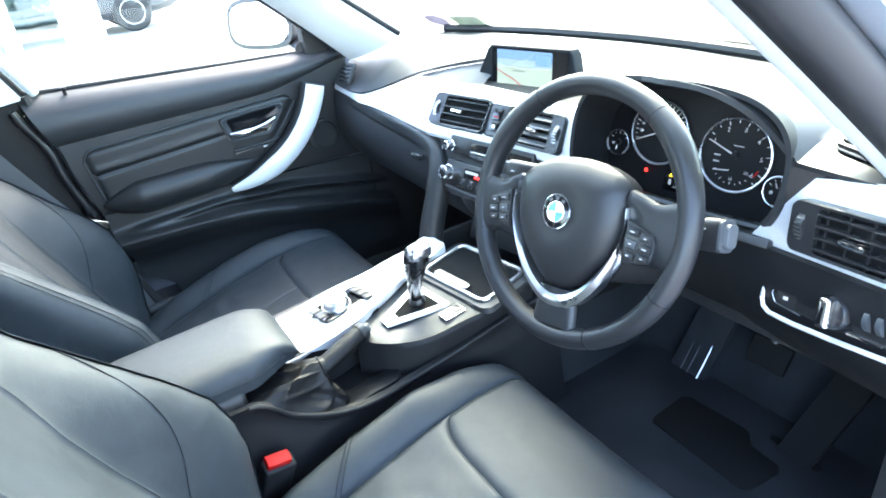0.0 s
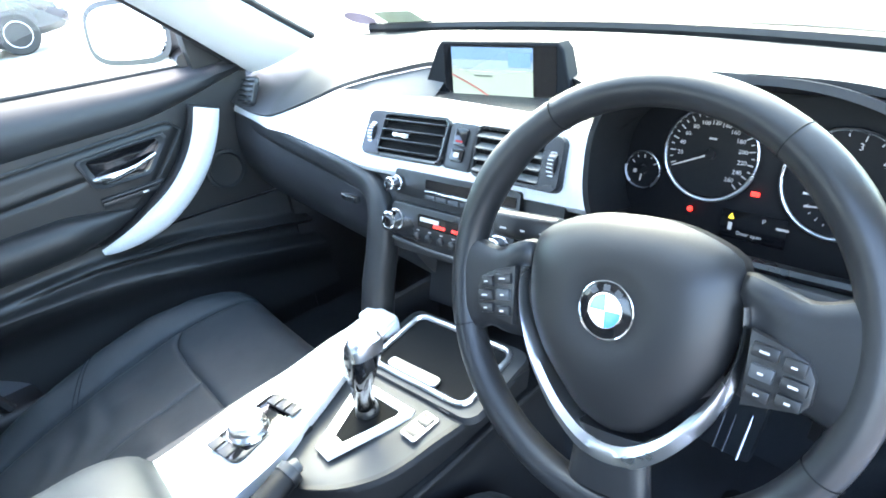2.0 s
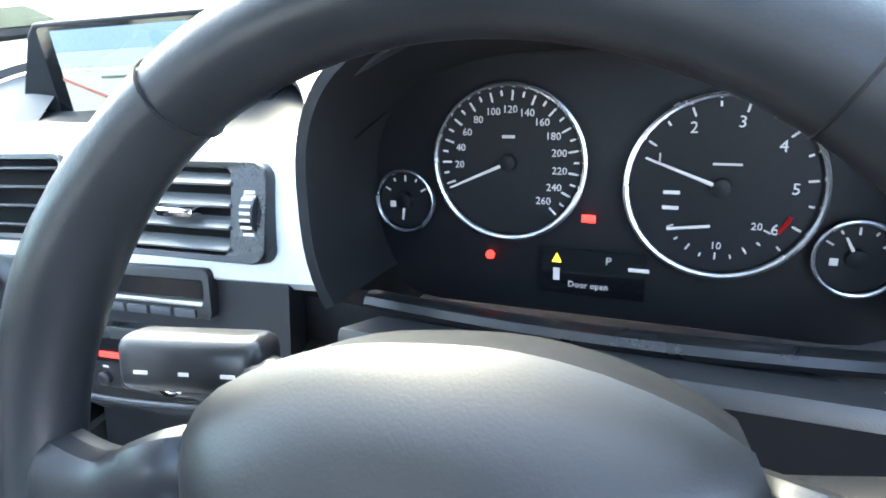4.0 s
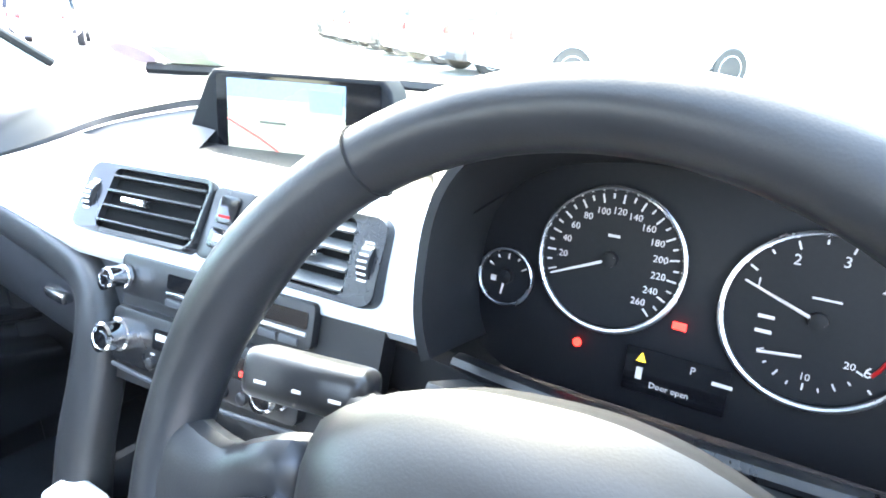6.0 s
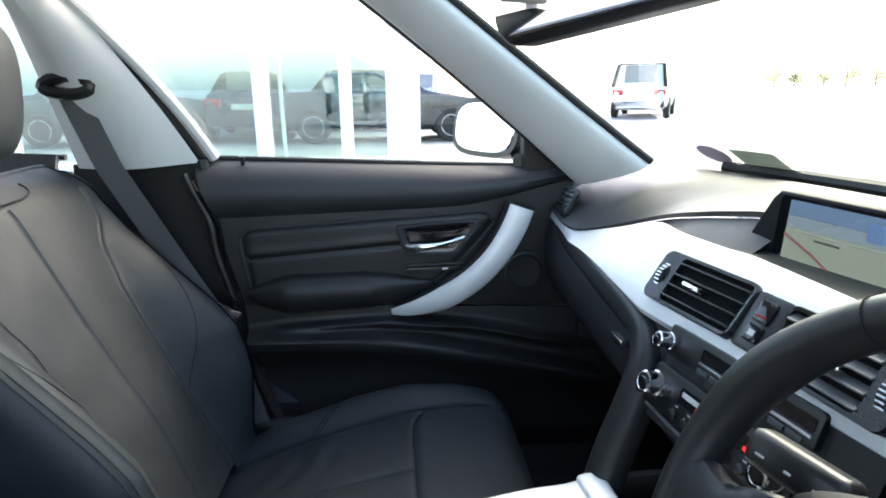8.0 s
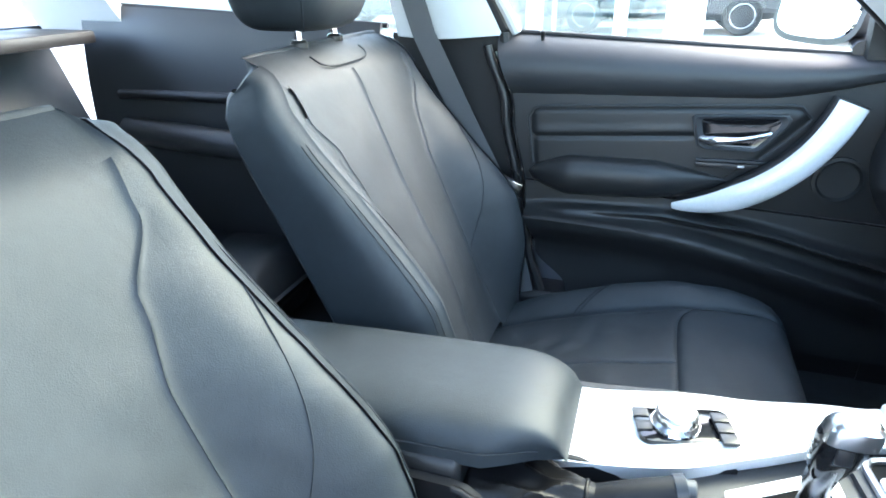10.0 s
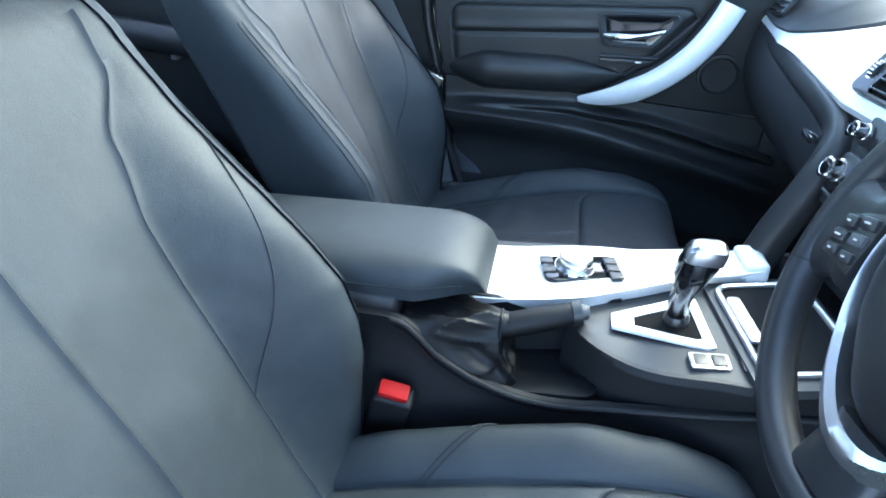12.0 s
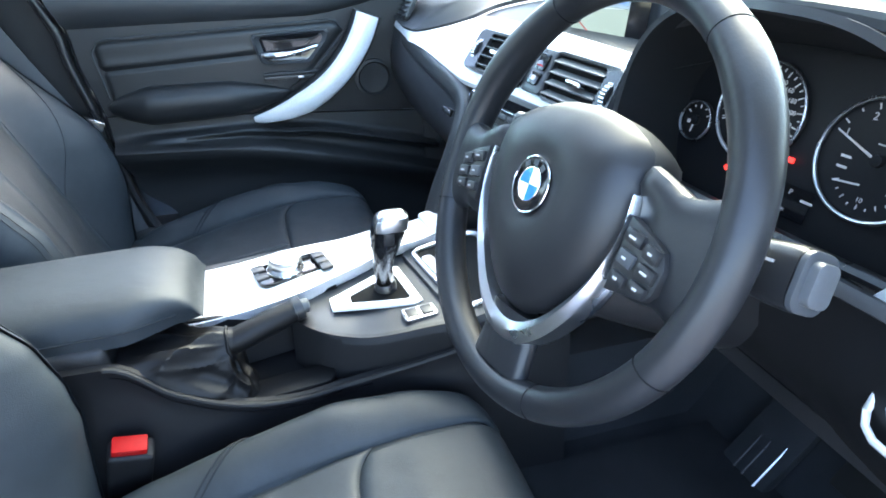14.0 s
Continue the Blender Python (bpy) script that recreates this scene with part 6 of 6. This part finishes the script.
# rear bench
rb = thing("rear_bench", "black leather rear bench seat", "seat", (0, 0, 0))
bm = surface(lambda u, v: Vector((-0.66 + 1.32 * u, -1.50 + 0.52 * v - 0.03 * max(0, v - 0.85), 0.43 + 0.03 * v - 0.10 * max(0, (v - 0.82) / 0.18) ** 2.5 + 0.012 * math.cos(u * math.pi * 4) - 0.008 * math.exp(-((u - 0.36) / 0.012) ** 2) - 0.008 * math.exp(-((v - 0.55) / 0.02) ** 2))), 60, 26)
part("bench_cushion", bm, HIDE, rb)
bm = surface(lambda u, v: Vector((-0.66 + 1.32 * u, -1.45 - 0.22 * v - 0.02 * math.cos(u * math.pi * 4), 0.44 + 0.50 * v - 0.0 * u)), 60, 20)
part("bench_back", bm, HIDE, rb)
part("bench_front", thick(surface(lambda u, v: Vector((-0.66 + 1.32 * u, -0.99 - 0.05 * v, 0.39 - 0.12 * v)), 8, 4), 0.01), HIDE, rb)

# ---- driver's footwell ----
mat_ = thing("heel_mat", "black rubber heel pad on the driver's carpet", "floor mat", (0.405, 0.325, 0.302))
part("pad", plate([(-0.094, -0.050), (-0.100, -0.040), (-0.104, 0.046), (-0.094, 0.058), (0.020, 0.063), (0.034, 0.060), (0.052, 0.036), (0.108, 0.030), (0.116, 0.018), (0.108, -0.048), (0.096, -0.060)], 0.004, bevel=0.002), RUBBER, mat_)
fm = thing("driver_carpet_mat", "dark grey carpet mat under the pedals", "floor mat", (0.40, 0.22, 0.2965))
part("mat_sheet", plate(rounded(0.50, 0.62, 0.05), 0.006, bevel=0.002), CARPET, fm)
ped = thing("pedals", "black accelerator and brake pedals", "pedals")
part("accelerator", thick(loft([[(0.515 + dx + 0.035 * k, 0.40 + 0.13 * k, 0.295 + 0.17 * k) for dx in (-0.030, 0.030)] for k in np.linspace(0, 1, 6)]), 0.012), RUBBER, ped, "ribbed black accelerator")
for i in range(6):
    part("pedal_rib", tube([(0.492 + 0.010 * i + 0.002, 0.397, 0.303), (0.492 + 0.010 * i + 0.033, 0.515, 0.462)], 0.0026, seg=6), HARD, ped)
part("accelerator_foot", rbox((0.10, 0.04, 0.02), (0.510, 0.395, 0.292, 10, 0, -6), bevel=0.006), RUBBER, ped)
part("brake", rbox((0.075, 0.014, 0.055), (0.405, 0.47, 0.42, -30, 0, 0), bevel=0.006), RUBBER, ped)
part("brake_arm", tube([(0.405, 0.48, 0.43), (0.400, 0.54, 0.55), (0.395, 0.56, 0.66)], 0.010), HARD, ped)
fr = thing("footrest", "black footrest with bright strips beside the tunnel", "footrest")
part("footrest_plate", rbox((0.085, 0.22, 0.02), (0.255, 0.50, 0.36, 52, 0, 0), bevel=0.008), CARPET, fr)
for x, r_, m_ in ((0.236, 0.0016, HARD), (0.252, 0.0016, HARD), (0.276, 0.0019, PEARL)):
    part("strip", tube([(x + 0.006, 0.432, 0.292), (x, 0.555, 0.437)], r_, seg=8), m_, fr)
part("steering_shaft_cover", rbox((0.14, 0.30, 0.10), (0.365, 0.36, 0.62, 20, 0, 0), bevel=0.03, seg=3), DARK, shroud)

# ---- outside: car park, showroom, parked cars ----
ASPHALT = material("pale_worn_asphalt", (0.30, 0.30, 0.29), 0.85, bump=0.5, scale=90, patches=0.35, vary=0.25)
LINE = material("road_line_paint", (0.42, 0.42, 0.41), 0.7, vary=0.2, patches=5)
RENDER_ = material("white_wall_cladding", (0.78, 0.78, 0.76), 0.6, patches=1.0, vary=0.05)
bm = surface(lambda u, v: ((-1 + 2 * u) * 400, (-1 + 2 * v) * 400, 0), 40, 40)
solid("ground", bm, ASPHALT, "pale worn asphalt car park", "ground", kind="structure")
for i in range(3):
    k = i + 1
    solid("bay_line", rbox((0.10, 4.6, 0.004), pose(-4.0 - 2.6 * k * 0.85, 6.4 + 2.6 * k * 0.53, 0.003, 0, 0, -32), bevel=0), LINE, "white painted parking bay line", "road marking", "bay lines", "structure")
solid("lane_line", rbox((0.10, 5.4, 0.004), pose(-7.8, 7.3, 0.003, 0, 0, 61), bevel=0), LINE, "long white painted lane line", "road marking", kind="structure")

TYRE = material("tyre_rubber", (0.02, 0.02, 0.02), 0.8)
ALLOY = material("wheel_alloy", (0.6, 0.61, 0.62), 0.3, metal=0.9)
TINT = material("dark_car_glass", (0.16, 0.19, 0.19), 0.06, spec=0.8)
TAIL = material("red_tail_lamp", (0.5, 0.015, 0.015), 0.15, coat=0.5)
PLATE_M = material("pale_plate", (0.7, 0.7, 0.6), 0.5)


def car(name, label, at, yaw, paint, tall=1.44, length=4.5, estate=False, group="parked cars"):
    """Parked car, nose along its own +y, rear axle behind the origin."""
    c = thing(name, label, "car", at, group, rot=(0, 0, yaw))
    L, W = length, 0.89
    taper = 0.17 if estate else 0.29
    roof = [(-1.0, 0.80), (-0.97, 0.98), (-0.60 if not estate else -0.93, 1.00), (-0.42 if not estate else -0.80, tall if not estate else tall - 0.06), (0.0, tall), (0.12, tall - 0.03), (0.42, 0.98), (0.80, 0.86), (0.97, 0.70), (1.0, 0.55)]

    def prof(t):
        return line(roof, t)

    rows = []
    for i in range(41):
        t = -1 + 2 * i / 40
        top_ = prof(t)
        endw = 1 - 0.16 * abs(t) ** 6
        waist = min(top_, 0.92)
        low_ = 0.24 + 0.10 * abs(t) ** 8
        ring_ = []
        for sgn in (-1, 1):
            side_ = [(0.80, low_), (0.97, low_ + 0.12), (1.0, 0.55), (0.965, waist - 0.02), (0.93, waist), (0.93 - taper * max(0, top_ - waist) / (tall - 0.92), waist + (top_ - waist) * 0.92), (0.64 if estate else 0.53, top_)]
            pts = [(sgn * x * W * endw, t * L / 2, z) for x, z in side_]
            ring_ += pts if sgn < 0 else pts[::-1]
        rows.append(ring_)
    part("body", loft(rows, ring=True, cap=True), paint, c, angle=30)
    # side windows, screens
    for sgn in (-1, 1):
        for t0, t1 in ((-0.50 if not estate else -0.85, -0.12), (-0.09, 0.34)):
            def win(u, v, t0=t0, t1=t1, sgn=sgn):
                t = t0 + (t1 - t0) * u
                top_ = prof(t) - 0.08
                h0 = 0.95
                z = h0 + max(0.01, top_ - h0) * v
                x = 0.93 - taper * (z - 0.92) / (tall - 0.92) / 0.92
                return Vector((sgn * (x * W + 0.008), t * L / 2, z))
            part("side_window", surface(win, 10, 4), TINT, c)
    for t0, t1, nm in ((-0.585, -0.435, "rear_window") if not estate else (-0.93, -0.81, "rear_window"), (0.14, 0.40, "windscreen")):
        part(nm, surface(lambda u, v, t0=t0, t1=t1: Vector(((-0.56 + 1.12 * u) * W * (0.92 if nm else 1), (t0 + (t1 - t0) * v) * L / 2 + (-0.01 if t0 < 0 else 0.01), prof(t0 + (t1 - t0) * v) + 0.008)), 6, 4), TINT, c)
    for sgn in (-1, 1):
        part("tail_lamp", rbox((0.34, 0.10, 0.16), (sgn * 0.62, -L / 2 + 0.06, 0.80, 0, 0, sgn * 14), bevel=0.03, seg=3), TAIL, c, "red tail lamp")
        part("head_lamp", rbox((0.36, 0.16, 0.14), (sgn * 0.60, L / 2 - 0.12, 0.66, 0, 0, sgn * -16), bevel=0.03), PEARL, c)
        for y in (-0.29, 0.31):
            w = part("wheel", turned([(0.20, -0.09), (0.30, -0.10), (0.325, -0.07), (0.325, 0.07), (0.30, 0.10), (0.20, 0.09)], pose(sgn * 0.80, y * L, 0.325, 0, 90, 0), seg=28), TYRE, c, "black tyre")
            part("wheel_rim", turned([(0.215, 0.088), (0.20, 0.094), (0.17, 0.07), (0.05, 0.085), (0.001, 0.088)] , pose(sgn * 0.80, y * L, 0.325, 0, 90 * sgn, 0), seg=28), ALLOY, w, "alloy rim")
    if estate:
        part("roof_panel", surface(lambda u, v: Vector(((-0.62 + 1.24 * u) * W, (-0.80 + 0.92 * v) * L / 2, prof(-0.80 + 0.92 * v) + 0.012)), 6, 8), GLOSS, c, "black glazed roof")
        for sgn in (-1, 1):
            part("rear_pillar", tube([(sgn * 0.88 * W, -0.975 * L / 2, 0.98), (sgn * 0.76 * W, -0.80 * L / 2, tall - 0.08)], 0.06, seg=8), GLOSS, c, "black rear pillar")
        part("tailgate_lip", rbox((1.3, 0.06, 0.05), (0, -0.80 * L / 2, tall - 0.06), bevel=0.02), GLOSS, c, "black roof spoiler")
    part("bumper", rbox((1.55, 0.10, 0.22), (0, -L / 2 + 0.05, 0.46), bevel=0.04, seg=3), paint if not estate else HARD, c)
    part("number_plate", rbox((0.52, 0.012, 0.11), (0, -L / 2 - 0.01, 0.72 if not estate else 0.85), bevel=0.002), PLATE_M, c)
    return c


def paint(name, col, metal=0.3):
    return material(name, col, 0.25, metal=metal, coat=0.8, vary=0.05, patches=2)


W1, W2 = paint("white_paint", (0.78, 0.78, 0.78), 0.0), paint("silver_paint", (0.5, 0.52, 0.54), 0.6)
TEAL = paint("dark_green_paint", (0.045, 0.065, 0.07))
BLK, BLU = paint("black_paint", (0.03, 0.035, 0.04)), paint("blue_grey_paint", (0.06, 0.08, 0.11))
BRIGHT_BLUE = paint("mid_blue_paint", (0.03, 0.10, 0.28))
ROW = [("white", W1), ("dark blue-grey", BLU), ("white", W1), ("black", BLK), ("white", W1), ("silver", W2), ("black", BLK), ("white", W1)]
for i, (hue, pt) in enumerate(ROW):
    car("parked_car", hue + " saloon parked in the long row of cars", (-3.4 - 0.83 * 2.75 * i, 9.7 + 0.556 * 2.75 * i, 0), -34 + (i % 3 - 1) * 1.5, pt)
car("suv", "white off-roader with black roof glass standing in the lane", (-20.4, 8.6, 0), 62, W1, tall=1.72, length=4.4, estate=True, group="far cars")

# white canopy posts and a long low white building beside the car park
hall = thing("showroom", "white-framed sales canopy beside the car park", "building", (-8.6, 0, 0))
part("back_wall", rbox((0.3, 14, 3.2), (-10.5, -7.5, 1.6), bevel=0.02), RENDER_, hall, "white wall")
part("plinth", rbox((0.5, 9, 0.08), (0.0, -4.2, 0.04), bevel=0.02), RENDER_, hall)
for y, w in ((-1.91, 0.21), (-0.74, 0.17), (0.07, 0.48)):
    part("post", rbox((0.22, w, 3.6), (0.0, y, 1.8), bevel=0.02), RENDER_, hall, "white post")
part("drain_pipe", tube([(0.02, -1.63, 0.0), (0.02, -1.66, 3.5)], 0.03, seg=10), RENDER_, hall, "thin white down pipe")
part("beam", rbox((0.3, 9, 0.4), (0.0, -4.2, 3.7), bevel=0.02), RENDER_, hall)
for x, y, yaw, pt, lab in ((-13.1, -5.55, 4, TEAL, "dark teal car standing behind the white posts"), (-12.75, -0.30, 1, BLK, "black car standing behind the white posts"), (-14.6, -3.2, 96, BLK, "black car standing nose out behind the white posts"), (-16.2, -0.6, 14, BRIGHT_BLUE, "blue car standing behind the white posts"), (-18.6, 0.9, 80, W2, "silver car standing behind the white posts")):
    car("display_car", lab, (x, y, 0.0), yaw, pt, group="display cars")

# mirroring set strong, so the panes veil the cars behind like lens glare
SHOP_GLASS = pane("glare_veil_shop_glass", (0.70, 0.83, 0.82), 1.0, 0.20)
for y0, y1 in ((-8.4, -5.3), (-5.2, -2.02), (-1.80, -0.83), (-0.65, -0.17)):
    part("shop_window", rbox((0.012, y1 - y0, 3.4), (0.05, (y0 + y1) / 2, 1.78), bevel=0), SHOP_GLASS, hall, "greenish shop window that mirrors the sky and veils the cars behind").visible_shadow = False
part("mullion", rbox((0.10, 0.09, 3.5), (0.04, -5.25, 1.75), bevel=0.01), RENDER_, hall, "white mullion")

# far trees beyond the car park
# leaf colour lightened to paint in distant haze and glare
LEAF = material("haze_paled_leaves", (0.42, 0.42, 0.31), 0.7, vary=0.4, patches=3)
BARK = material("grey_bark", (0.12, 0.10, 0.08), 0.9, bump=0.5, scale=40)


def tree(at, h, seed):
    """Trunk with limbs, and a crown of many small leaf clumps."""
    rnd = random.Random(seed)
    t = thing("tree", "leafy tree at the far edge of the car park", "tree", at, "far trees")
    bm = tube([(0, 0, 0), (0.05, 0.02, h * 0.3), (-0.03, 0.04, h * 0.7)], lambda k: 0.16 * (1 - 0.7 * k), seg=8)
    tips = []
    for i in range(7):
        a, z = rnd.uniform(0, 6.28), h * rnd.uniform(0.12, 0.62)
        e = (math.cos(a) * h * 0.36, math.sin(a) * h * 0.36, z + h * 0.22)
        tips.append(e)
        tube([(0, 0, z), (e[0] * 0.5, e[1] * 0.5, z + h * 0.13), e], lambda k: 0.06 * (1 - 0.8 * k), seg=6, bm=bm)
    part("trunk", bm, BARK, t)
    verts, faces = [], []
    for i in range(420):
        e = tips[rnd.randrange(7)] if rnd.random() < 0.8 else (0, 0, h * 0.8)
        c = Vector(e) + Vector((rnd.gauss(0, h * 0.17), rnd.gauss(0, h * 0.17), rnd.gauss(0, h * 0.12)))
        q = Euler((rnd.uniform(0, 6), rnd.uniform(0, 6), 0)).to_matrix()
        w = rnd.uniform(0.10, 0.24)
        k = len(verts)
        verts += [c + q @ Vector(p) * w for p in ((-1, 0, 0), (0, -0.6, 0.1), (1, 0, 0), (0, 0.6, 0.1))]
        faces.append((k, k + 1, k + 2, k + 3))
    me = bpy.data.meshes.new("crown")
    me.from_pydata(verts, [], faces)
    me.materials.append(LEAF)
    cr = new("crown", me)
    cr.parent = t


for i in range(9):
    a = radians(44 + i * 1.7 + 0.5 * math.sin(i * 3.1))
    d = 150 + 20 * math.sin(i * 2.3)
    tree((-d * math.sin(a), d * math.cos(a), 0), 3.4 + 1.0 * math.sin(i * 1.7), 40 + i)
